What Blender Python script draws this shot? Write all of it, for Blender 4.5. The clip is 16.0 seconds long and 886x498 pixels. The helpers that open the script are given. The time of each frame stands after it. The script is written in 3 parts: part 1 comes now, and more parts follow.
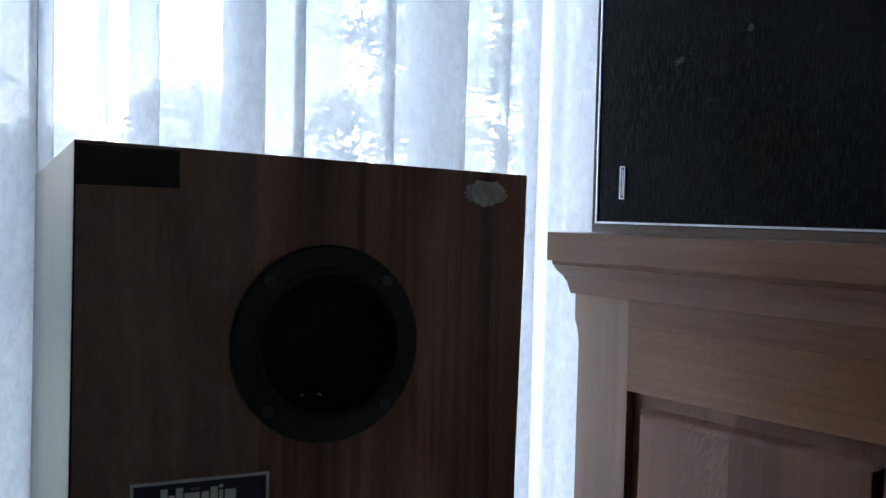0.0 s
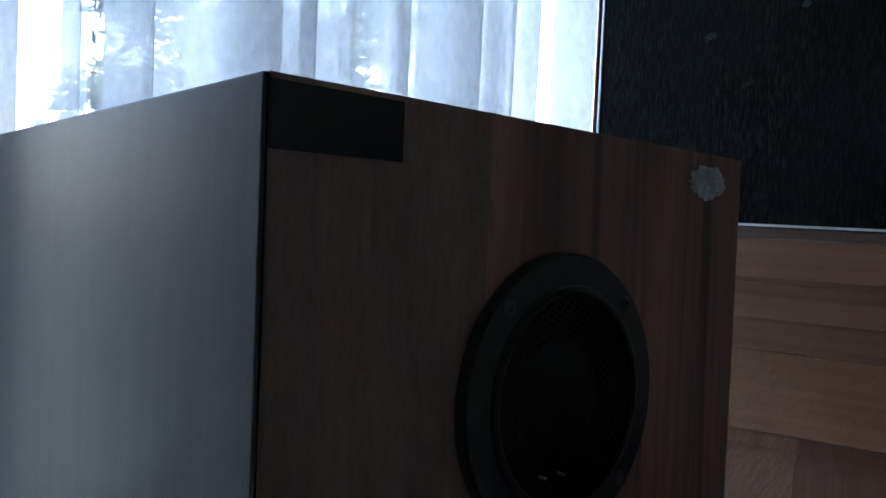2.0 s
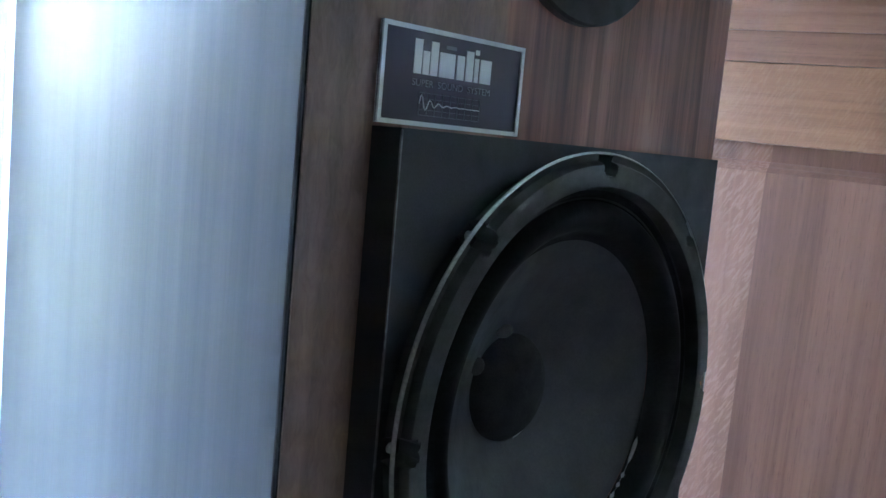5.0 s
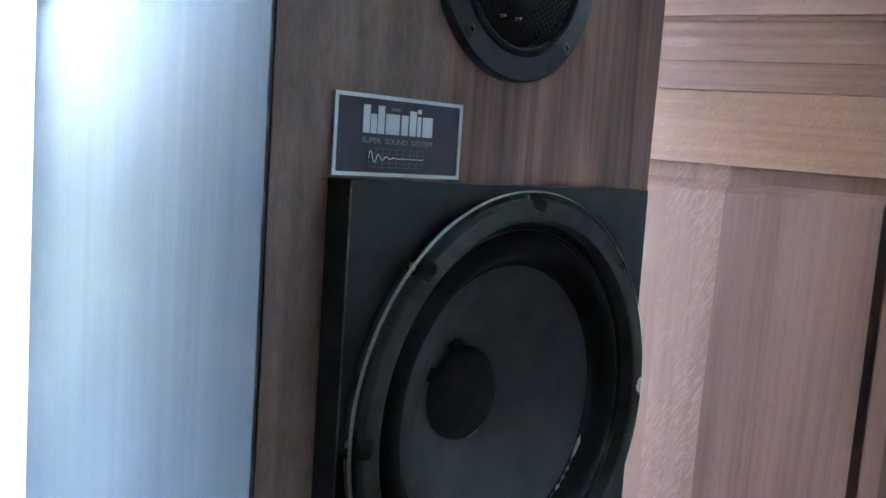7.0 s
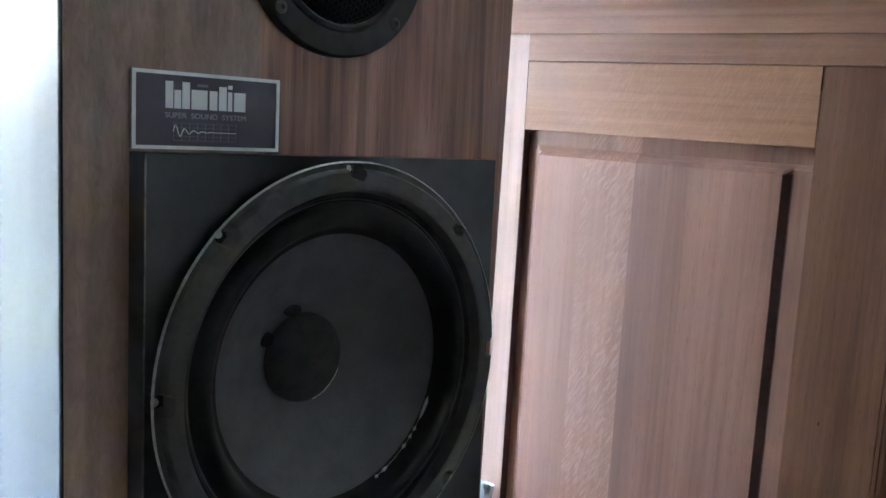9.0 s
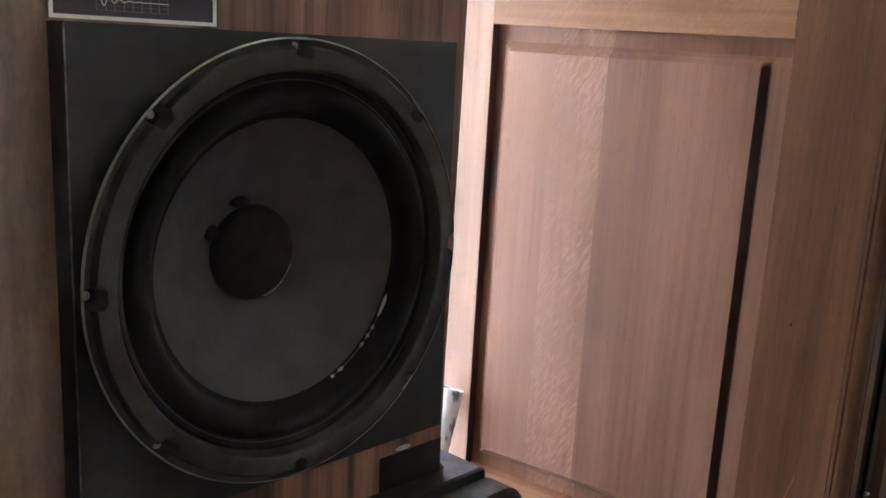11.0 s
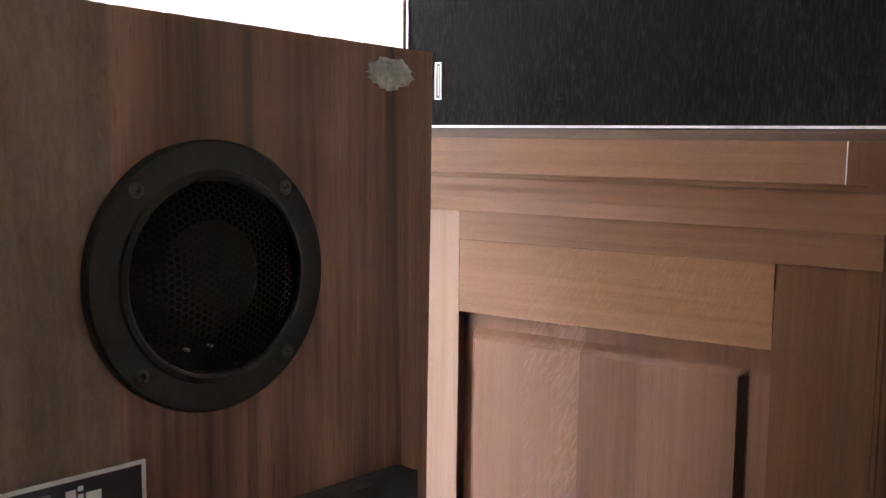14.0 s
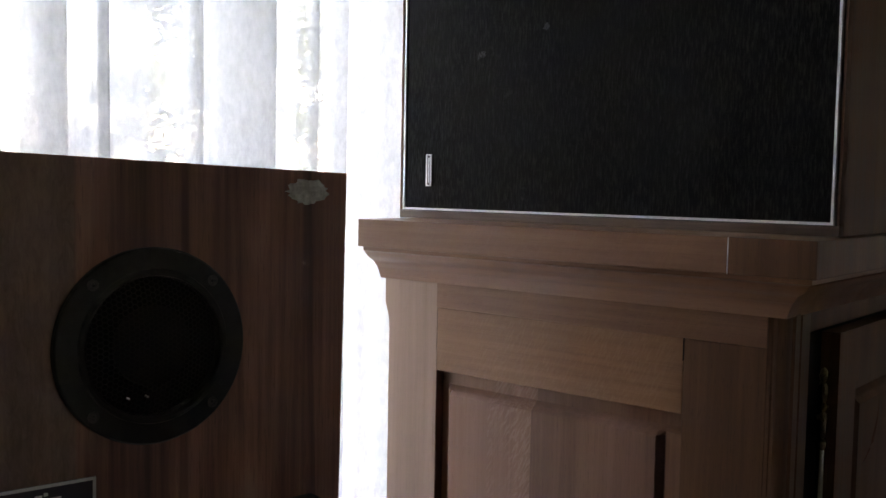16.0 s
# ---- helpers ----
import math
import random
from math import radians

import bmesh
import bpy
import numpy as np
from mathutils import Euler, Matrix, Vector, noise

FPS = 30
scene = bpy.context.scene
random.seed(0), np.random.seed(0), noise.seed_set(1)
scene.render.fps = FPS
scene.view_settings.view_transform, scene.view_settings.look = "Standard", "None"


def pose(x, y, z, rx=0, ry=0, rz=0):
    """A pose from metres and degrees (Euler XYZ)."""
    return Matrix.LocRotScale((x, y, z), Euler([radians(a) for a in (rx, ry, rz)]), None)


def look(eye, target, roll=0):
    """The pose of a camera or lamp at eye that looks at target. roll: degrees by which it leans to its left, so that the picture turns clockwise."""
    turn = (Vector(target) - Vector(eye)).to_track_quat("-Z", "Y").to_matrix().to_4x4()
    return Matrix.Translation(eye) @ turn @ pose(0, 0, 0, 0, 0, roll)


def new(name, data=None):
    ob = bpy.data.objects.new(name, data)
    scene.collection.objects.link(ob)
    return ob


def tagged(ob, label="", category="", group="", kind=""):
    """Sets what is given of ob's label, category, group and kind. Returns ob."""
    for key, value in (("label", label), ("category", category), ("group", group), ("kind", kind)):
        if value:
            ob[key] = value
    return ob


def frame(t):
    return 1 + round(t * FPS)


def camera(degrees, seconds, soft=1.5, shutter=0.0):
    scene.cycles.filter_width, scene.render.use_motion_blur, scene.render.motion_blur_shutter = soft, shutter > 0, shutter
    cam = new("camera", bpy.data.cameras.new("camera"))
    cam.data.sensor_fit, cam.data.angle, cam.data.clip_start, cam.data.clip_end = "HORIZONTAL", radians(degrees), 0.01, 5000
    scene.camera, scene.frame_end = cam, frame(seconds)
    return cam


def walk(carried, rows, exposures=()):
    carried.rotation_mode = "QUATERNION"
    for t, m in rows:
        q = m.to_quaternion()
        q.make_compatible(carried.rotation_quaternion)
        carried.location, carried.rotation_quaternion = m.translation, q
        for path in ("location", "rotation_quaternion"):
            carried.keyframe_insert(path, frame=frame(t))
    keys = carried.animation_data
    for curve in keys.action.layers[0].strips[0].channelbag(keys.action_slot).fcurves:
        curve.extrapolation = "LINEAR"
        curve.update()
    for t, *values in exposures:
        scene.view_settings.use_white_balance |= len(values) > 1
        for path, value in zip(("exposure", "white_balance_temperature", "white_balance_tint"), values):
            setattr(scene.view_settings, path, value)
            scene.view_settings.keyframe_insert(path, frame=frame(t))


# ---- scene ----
cam = camera(50.2, 16.0, 1.5)
PATH = [
    (0, (-0.07, -0.641, 0.969), (0.868, 1.124, 0.893), 1.4),
    (0.5, (-0.038, -0.631, 0.973), (0.768, 1.198, 0.907), 0.3),
    (1, (-0.049, -0.52, 0.97), (0.83, 1.275, 0.894), -1.8),
    (1.5, (-0.142, -0.42, 0.978), (0.918, 1.273, 0.875), 0.1),
    (2, (-0.189, -0.288, 0.962), (1.19, 1.158, 0.88), 2.6),
    (2.5, (-0.226, -0.259, 0.942), (1.248, 1.092, 0.911), 2.9),
    (3, (-0.237, -0.274, 0.907), (1.245, 1.069, 0.887), 4.0),
    (3.5, (-0.245, -0.292, 0.856), (1.231, 1.055, 0.768), 5.7),
    (4, (-0.236, -0.29, 0.793), (1.224, 1.067, 0.633), 5.5),
    (4.5, (-0.231, -0.292, 0.741), (1.222, 1.056, 0.476), 5.9),
    (7, (-0.27, -0.382, 0.765), (1.153, 1.002, 0.519), 4.4),
    (7.5, (-0.244, -0.422, 0.793), (1.168, 0.971, 0.539), 2.9),
    (8, (-0.209, -0.469, 0.785), (1.181, 0.947, 0.532), 2.1),
    (8.5, (-0.201, -0.478, 0.783), (1.186, 0.938, 0.518), 2.2),
    (9, (-0.198, -0.49, 0.768), (1.183, 0.928, 0.48), 3.2),
    (9.5, (-0.198, -0.486, 0.743), (1.181, 0.918, 0.389), 4.3),
    (12, (-0.143, -0.472, 0.744), (1.276, 0.853, 0.262), 1.5),
    (12.5, (-0.141, -0.465, 0.765), (1.295, 0.848, 0.302), 1.2),
    (13, (-0.128, -0.437, 0.845), (1.333, 0.879, 0.482), 1.1),
    (13.5, (-0.11, -0.418, 0.907), (1.344, 0.923, 0.614), 0.9),
    (14, (-0.101, -0.42, 0.944), (1.355, 0.933, 0.717), 0.7),
    (14.5, (-0.105, -0.437, 0.968), (1.356, 0.92, 0.811), 0.3),
    (15, (-0.122, -0.475, 0.987), (1.342, 0.885, 0.895), 0.2),
    (15.5, (-0.119, -0.546, 0.983), (1.32, 0.841, 0.934), 0.8),
    (16, (-0.104, -0.653, 0.99), (1.189, 0.867, 0.863), 1.1),
]
EXPOSURES = [(0, 4.15, 7000, 22), (0.5, 3.75, 6850, 20), (1, 3.7, 6500, 18), (2.5, 4.4, 6400, 19), (3.5, 5.8, 5900, 17), (4.5, 6.45, 5850, 16), (7, 6.7, 5850, 16), (8, 6.75, 6200, 17), (9, 6.7, 6800, 20), (12, 6.65, 9300, 34), (13, 6.55, 9400, 34), (14, 6.05, 10000, 36), (15, 5.15, 9700, 33), (16, 4.5, 9300, 30)]
walk(cam, [(t, look(eye, target, roll)) for t, eye, target, roll in PATH], EXPOSURES)

# ---- world, sun ----
world = bpy.data.worlds.new("world")
scene.world = world
world.use_nodes = True
wn = world.node_tree
sky = wn.nodes.new("ShaderNodeTexSky")
sky.sky_type, sky.sun_disc = "NISHITA", False
sky.sun_elevation, sky.sun_rotation = radians(48), radians(170)
sky.air_density, sky.dust_density, sky.ozone_density = 1.0, 2.0, 1.0
wn.nodes["Background"].inputs["Strength"].default_value = 0.15
wn.links.new(sky.outputs["Color"], wn.nodes["Background"].inputs["Color"])
sun = new("sun", bpy.data.lights.new("sun", "SUN"))
sun.data.energy, sun.data.angle, sun.data.color = 1.2, radians(0.6), (1.0, 0.95, 0.88)
sun.matrix_world = look((0.6, -3.0, 3.6), (0, 0, 0))


# ---- materials ----
def material(name, rough=0.5, metal=0.0, color=(0.5, 0.5, 0.5), spec=0.5):
    m = bpy.data.materials.new(name)
    m.use_nodes = True
    b = m.node_tree.nodes["Principled BSDF"]
    b.inputs["Base Color"].default_value = (*color, 1)
    b.inputs["Roughness"].default_value, b.inputs["Metallic"].default_value = rough, metal
    b.inputs["Specular IOR Level"].default_value = spec
    return m, m.node_tree, b


def node(tree, kind, **inputs):
    n = tree.nodes.new(kind)
    for key, value in inputs.items():
        n.inputs[key.replace("_", " ")].default_value = value
    return n


def coords(tree, scale=(1, 1, 1), shift=0.0):
    """Object coordinates, stretched by scale and shifted piece by piece."""
    tc = tree.nodes.new("ShaderNodeTexCoord")
    mp = node(tree, "ShaderNodeMapping", Scale=scale)
    if shift:
        info = tree.nodes.new("ShaderNodeObjectInfo")
        mul = tree.nodes.new("ShaderNodeVectorMath")
        mul.operation = "SCALE"
        mul.inputs[0].default_value = (shift, shift * 0.7, shift * 1.3)
        tree.links.new(info.outputs["Random"], mul.inputs["Scale"])
        tree.links.new(mul.outputs[0], mp.inputs["Location"])
    tree.links.new(tc.outputs["Object"], mp.inputs["Vector"])
    return mp.outputs["Vector"]


def noise_tex(tree, vec, scale, detail=4.0, rough=0.6, distortion=0.0):
    n = node(tree, "ShaderNodeTexNoise", Scale=scale, Detail=detail, Roughness=rough, Distortion=distortion)
    tree.links.new(vec, n.inputs["Vector"])
    return n.outputs["Fac"]


def ramp(tree, fac, stops):
    r = tree.nodes.new("ShaderNodeValToRGB")
    r.color_ramp.elements[0].position, r.color_ramp.elements[0].color = stops[0][0], (*stops[0][1], 1)
    r.color_ramp.elements[1].position, r.color_ramp.elements[1].color = stops[-1][0], (*stops[-1][1], 1)
    for p, c in stops[1:-1]:
        r.color_ramp.elements.new(p).color = (*c, 1)
    tree.links.new(fac, r.inputs["Fac"])
    return r.outputs["Color"]


def mix(tree, fac, a, b, blend="MIX"):
    m = tree.nodes.new("ShaderNodeMix")
    m.data_type, m.blend_type = "RGBA", blend
    for value, slot in ((fac, 0), (a, 6), (b, 7)):
        if isinstance(value, bpy.types.NodeSocket):
            tree.links.new(value, m.inputs[slot])
        else:
            m.inputs[slot].default_value = value if slot == 0 else (*value, 1)
    return m.outputs[2]


def span(tree, fac, lo, hi, out_lo=0.0, out_hi=1.0):
    m = node(tree, "ShaderNodeMapRange", From_Min=lo, From_Max=hi, To_Min=out_lo, To_Max=out_hi)
    tree.links.new(fac, m.inputs["Value"])
    return m.outputs["Result"]


def bump(tree, bsdf, height, strength=0.2, distance=0.001):
    b = node(tree, "ShaderNodeBump", Strength=strength, Distance=distance)
    tree.links.new(height, b.inputs["Height"])
    tree.links.new(b.outputs["Normal"], bsdf.inputs["Normal"])


def wood(name, stops, along="z", streak=1.0, rough=0.45, pores=0.35, ray=0.0, shift=3.0, spec=0.5, tone=0.18, bands=0.0, relief=0.22, sheen=0.07, sheen_leaf=None, wave=0.6):
    """Grain that runs along one axis: broad figure, fine streaks, dark pores and, for quartered oak, pale flecks."""
    m, t, b = material(name, rough, spec=spec)
    s = {"x": (0.06, 1, 1), "y": (1, 0.06, 1), "z": (1, 1, 0.06)}[along]
    s2 = tuple(1 if v == 1 else 0.02 for v in s)
    v, v2 = coords(t, s, shift), coords(t, s2, shift)
    broad = noise_tex(t, v, 16 * streak, 3, 0.55, wave)
    fine = noise_tex(t, v2, 170 * streak, 5, 0.7)
    both = span(t, mix(t, 0.36, broad, fine), 0.36, 0.64)
    col = ramp(t, both, stops)
    s3 = tuple(1 if k == 1 else 0.07 for k in s)
    pore = span(t, noise_tex(t, coords(t, s3, shift), 760, 2, 0.6), 0.58, 0.70)
    col = mix(t, span(t, pore, 0, 1, 0, pores), col, tuple(0.35 * c for c in stops[0][1]))
    cloud = noise_tex(t, coords(t, (1, 1, 1), shift), 5.0, 2, 0.5)
    col = mix(t, span(t, cloud, 0.3, 0.7, 0, tone), col, tuple(0.45 * c for c in stops[-1][1]))
    if bands:
        band = span(t, noise_tex(t, coords(t, tuple(1 if k == 1 else 0.035 for k in s), shift), 30, 3, 0.5, 0.5 * wave), 0.54, 0.66)
        col = mix(t, span(t, band, 0, 1, 0, bands), col, tuple(0.7 * c for c in stops[0][1]))
    if ray:
        tc = t.nodes.new("ShaderNodeTexCoord")
        mp = node(t, "ShaderNodeMapping", Rotation=(0, radians(28), 0), Scale=(1, 1, 6))
        mp.vector_type = "TEXTURE"
        t.links.new(tc.outputs["Object"], mp.inputs["Vector"])
        fleck = span(t, noise_tex(t, mp.outputs["Vector"], 430, 2, 0.5, 0.6), 0.47, 0.62)
        patch = span(t, noise_tex(t, coords(t, (1, 1, 0.3), shift), 18, 2, 0.5), 0.30, 0.55)
        fleck = mix(t, 1.0, fleck, patch, "MULTIPLY")
        col = mix(t, span(t, fleck, 0, 1, 0, ray), col, (1.12 * stops[-1][1][0], 1.28 * stops[-1][1][1], 1.40 * stops[-1][1][2]))
    # a separate veneer leaf; its paler grey also holds sheen put into the colour
    if sheen_leaf:
        edge, tint = sheen_leaf
        at = t.nodes.new("ShaderNodeSeparateXYZ")
        t.links.new(t.nodes.new("ShaderNodeTexCoord").outputs["Object"], at.inputs["Vector"])
        mottle = noise_tex(t, coords(t, (1, 1, 0.35), shift), 210, 4, 0.65, 0.8)
        figure = noise_tex(t, coords(t, (1, 1, 0.22), shift), 13, 3, 0.6, 2.2)
        other = mix(t, span(t, mix(t, 0.5, mottle, figure), 0.34, 0.66, 0.0, 1.0), tint, tuple(0.42 * c for c in tint))
        col = mix(t, span(t, at.outputs["X"], edge - 0.001, edge + 0.002, 0.76, 0.0), col, other)
    t.links.new(col, b.inputs["Base Color"])
    t.links.new(span(t, fine, 0.3, 0.7, rough - sheen, rough + 1.4 * sheen), b.inputs["Roughness"])
    if relief:
        bump(t, b, mix(t, 0.5, fine, pore), relief, 0.0006)
    return m


def speckled(name, a, b_col, scale, rough, bump_strength=0.15, metal=0.0, spec=0.5, detail=4):
    m, t, b = material(name, rough, metal, spec=spec)
    v = coords(t, (1, 1, 1), 2.0)
    f = noise_tex(t, v, scale, detail, 0.6)
    broad = noise_tex(t, v, scale * 0.07, 3, 0.6)
    col = mix(t, span(t, f, 0.35, 0.65), a, b_col)
    col = mix(t, span(t, broad, 0.4, 0.65, 0, 0.4), col, tuple(0.6 * c for c in a))
    t.links.new(col, b.inputs["Base Color"])
    t.links.new(span(t, broad, 0.3, 0.7, max(0.05, rough - 0.08), min(1, rough + 0.1)), b.inputs["Roughness"])
    if bump_strength:
        bump(t, b, f, bump_strength, 0.0005)
    return m


WALNUT = wood("walnut veneer", [(0.0, (0.090, 0.032, 0.021)), (0.35, (0.270, 0.104, 0.071)), (0.65, (0.460, 0.190, 0.130)), (1.0, (0.620, 0.312, 0.221))],
              "z", 0.9, 0.42, 0.35, spec=0.55, tone=0.42, bands=0.88, sheen_leaf=(0.121, (0.42, 0.280, 0.215)), wave=1.9)
# same veneer as the front, darkened for the weak light on the sides
WALNUT_SIDE_SHADED = wood("walnut veneer side with shade", [(0.0, (0.026, 0.019, 0.016)), (0.5, (0.052, 0.038, 0.031)), (1.0, (0.092, 0.068, 0.056))], "z", 0.55, 0.31, 0.0, tone=0.4, spec=0.41, relief=0.0, sheen=0.03)
side_tree = WALNUT_SIDE_SHADED.node_tree
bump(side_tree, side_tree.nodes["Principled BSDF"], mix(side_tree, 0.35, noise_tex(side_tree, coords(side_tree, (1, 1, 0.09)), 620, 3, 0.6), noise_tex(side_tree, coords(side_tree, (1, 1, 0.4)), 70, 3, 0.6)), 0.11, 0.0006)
OAK = [(0.0, (0.161, 0.073, 0.042)), (0.5, (0.288, 0.137, 0.083)), (1.0, (0.386, 0.194, 0.126))]
# shade on the groove faces turned from the window, put into the colour
GROOVE_SHADE = speckled("dark red-brown groove shade", (0.085, 0.030, 0.024), (0.120, 0.043, 0.034), 300, 0.5, 0.1)
OAK_Z = wood("stained oak upright grain", OAK, "z", 1.0, 0.4, 0.5)
# darkened oak: the shade on faces turned from the window is in the colour
OAK_SHADED = wood("oak with shade in its colour", [(0.0, (0.075, 0.031, 0.015)), (0.5, (0.140, 0.060, 0.033)), (1.0, (0.202, 0.092, 0.052))], "z", 1.0, 0.5, 0.5, spec=0.3)
WALNUT_X = wood("walnut veneer level grain", [(0.0, (0.044, 0.024, 0.015)), (0.5, (0.124, 0.069, 0.048)), (1.0, (0.197, 0.121, 0.084))], "x", 1.2, 0.45, 0.4)
# golden board tone, darkened further for the light falling off from the window
OAK_STILE_SHADED = wood("golden brown oak with shade in its colour", [(0.0, (0.092, 0.034, 0.015)), (0.5, (0.166, 0.067, 0.030)), (1.0, (0.237, 0.101, 0.048))], "z", 1.0, 0.42, 0.5, wave=1.2)
OAK_X = wood("stained oak level grain", [(0.0, (0.210, 0.090, 0.047)), (0.5, (0.302, 0.134, 0.072)), (1.0, (0.378, 0.176, 0.099))], "x", 0.9, 0.4, 0.25, ray=0.10)
OAK_Y = wood("stained oak cross grain", OAK, "y", 1.0, 0.4, 0.3)
OAK_GOLD = wood("golden oak rail", [(0.0, (0.221, 0.093, 0.044)), (0.5, (0.343, 0.155, 0.076)), (1.0, (0.448, 0.216, 0.114))], "x", 0.7, 0.38, 0.18, ray=0.22)
OAK_RAY = wood("quartered oak board", [(0.0, (0.252, 0.116, 0.069)), (0.5, (0.345, 0.163, 0.100)), (1.0, (0.419, 0.209, 0.133))], "z", 1.0, 0.36, 0.15, ray=0.42)
OAK_PALE = wood("pale oak board", [(0.0, (0.253, 0.117, 0.069)), (0.5, (0.335, 0.159, 0.097)), (1.0, (0.398, 0.196, 0.125))], "z", 1.0, 0.36, 0.2)
OAK_PLAIN = wood("plain oak board", [(0.0, (0.182, 0.081, 0.048)), (0.5, (0.269, 0.124, 0.077)), (1.0, (0.336, 0.162, 0.104))], "z", 1.0, 0.38, 0.3)
# paler copy of the oak: window light on the stile is in the colour
OAK_WINDOW_LIT = wood("oak upright grain with window light", [(0.0, (0.360, 0.211, 0.142)), (0.5, (0.441, 0.264, 0.185)), (1.0, (0.504, 0.312, 0.225))], "z", 0.9, 0.34, 0.15)
BLACK_PAINT = speckled("black painted board", (0.022, 0.026, 0.029), (0.033, 0.037, 0.042), 900, 0.5, 0.2, spec=0.5)
BLACK_METAL = speckled("black stoved metal", (0.046, 0.047, 0.042), (0.064, 0.065, 0.058), 1400, 0.58, 0.3, spec=0.40)
FLANGE = speckled("matt black moulded plastic", (0.024, 0.024, 0.025), (0.036, 0.036, 0.037), 1600, 0.5, 0.15, spec=0.42)
RUBBER = speckled("black rubber surround", (0.008, 0.008, 0.0085), (0.014, 0.014, 0.0145), 500, 0.6, 0.1, spec=0.20)
WIRE = speckled("black lacquered wire", (0.012, 0.012, 0.0125), (0.021, 0.021, 0.022), 900, 0.4, 0.0)
CONE = speckled("dark grey paper cone", (0.042, 0.046, 0.051), (0.058, 0.063, 0.070), 700, 0.52, 0.3, spec=0.7)
WORN_HIGHLIGHT = speckled("worn grey edge with highlight", (0.09, 0.09, 0.092), (0.26, 0.26, 0.26), 120, 0.5, 0.2)
FELT = speckled("black felt cap", (0.022, 0.022, 0.023), (0.036, 0.036, 0.036), 1200, 0.85, 0.4, spec=0.3)
LINT, _, _ = material("grey lint", 0.9, color=(0.07, 0.07, 0.075))
GLUE, _, _ = material("dried clear glue", 0.10, color=(0.42, 0.42, 0.44))
TAPE, _, _ = material("black tape", 0.32, color=(0.007, 0.007, 0.008), spec=0.35)
# black that puts the shade of gaps and hollows into the colour; also a knot
GAP, _, _ = material("black for gaps and knots", 0.9, color=(0.004, 0.003, 0.003))
SILVER = speckled("brushed aluminium", (0.86, 0.86, 0.87), (0.93, 0.93, 0.93), 800, 0.40, 0.0, 0.15)
STEEL = speckled("dull steel", (0.42, 0.42, 0.41), (0.60, 0.60, 0.58), 700, 0.36, 0.1, 1.0)
DARK_STEEL = speckled("blackened steel", (0.07, 0.07, 0.07), (0.13, 0.13, 0.125), 700, 0.5, 0.1, 0.3)
NAVY, _, _ = material("dark navy enamel", 0.4, color=(0.052, 0.038, 0.060))
FILLER = speckled("grey dried filler", (0.48, 0.47, 0.44), (0.84, 0.85, 0.81), 190, 0.85, 0.9)
PRINT, _, _ = material("pale printed ink", 0.45, color=(0.92, 0.92, 0.93))
PRINT_MID, _, _ = material("grey printed ink", 0.5, color=(0.36, 0.36, 0.39))
PRINT_DIM, _, _ = material("faded printed ink", 0.5, color=(0.22, 0.22, 0.25))
BRASS = speckled("aged brass", (0.11, 0.085, 0.05), (0.22, 0.175, 0.11), 300, 0.25, 0.1, 1.0)
POLISHED = speckled("polished grey metal", (0.40, 0.41, 0.38), (0.52, 0.53, 0.49), 200, 0.16, 0.05, 1.0)
PLASTER = speckled("white wall paint", (0.78, 0.77, 0.75), (0.83, 0.82, 0.80), 90, 0.85, 0.15)
TAN = speckled("tan wall paint", (0.27, 0.21, 0.165), (0.32, 0.25, 0.20), 90, 0.85, 0.15)
CEILING = speckled("white ceiling paint", (0.74, 0.73, 0.71), (0.80, 0.79, 0.77), 90, 0.9, 0.15)
CARPET = speckled("brown carpet", (0.17, 0.135, 0.11), (0.27, 0.22, 0.185), 420, 0.95, 0.8)
FRAME_PAINT = speckled("white window paint", (0.74, 0.74, 0.73), (0.80, 0.80, 0.79), 60, 0.4, 0.05)
PAPER_M, pt, pb = material("printed paper", 0.75)
pv = coords(pt, (1, 1, 0.5))
pcol = mix(pt, span(pt, noise_tex(pt, pv, 60, 3, 0.6), 0.52, 0.60), (0.78, 0.80, 0.76), (0.20, 0.24, 0.20))
pt.links.new(pcol, pb.inputs["Base Color"])
GRASS = speckled("lawn", (0.07, 0.10, 0.04), (0.12, 0.16, 0.07), 14, 0.9, 0.3)
BARK = speckled("bark", (0.05, 0.04, 0.03), (0.12, 0.10, 0.08), 40, 0.9, 0.8)
LEAF, lt, lb = material("leaves", 0.6, color=(0.06, 0.11, 0.04))
lg = lt.nodes.new("ShaderNodeNewGeometry")
lt.links.new(ramp(lt, lg.outputs["Random Per Island"], [(0.0, (0.03, 0.055, 0.03)), (1.0, (0.08, 0.115, 0.065))]), lb.inputs["Base Color"])

# woven grille cloth: upright slubs over a fine weave
CLOTH, ct, cb = material("black slubbed grille cloth", 0.85, spec=0.15)
slub = noise_tex(ct, coords(ct, (1, 1, 0.15)), 430, 4, 0.7)
weave = noise_tex(ct, coords(ct, (1, 1, 0.6)), 1500, 2, 0.5)
dust = noise_tex(ct, coords(ct, (1, 1, 1)), 22, 4, 0.65)
ccol = mix(ct, span(ct, slub, 0.46, 0.70), (0.0020, 0.0020, 0.0020), (0.028, 0.028, 0.027))
ccol = mix(ct, span(ct, dust, 0.66, 0.74, 0, 0.35), ccol, (0.11, 0.108, 0.105))
ct.links.new(ccol, cb.inputs["Base Color"])
bump(ct, cb, mix(ct, 0.3, slub, weave), 0.9, 0.0014)

# sheer curtain: part open weave, part lit thread
SHEER = bpy.data.materials.new("white sheer fabric")
SHEER.use_nodes = True
st = SHEER.node_tree
st.nodes.remove(st.nodes["Principled BSDF"])
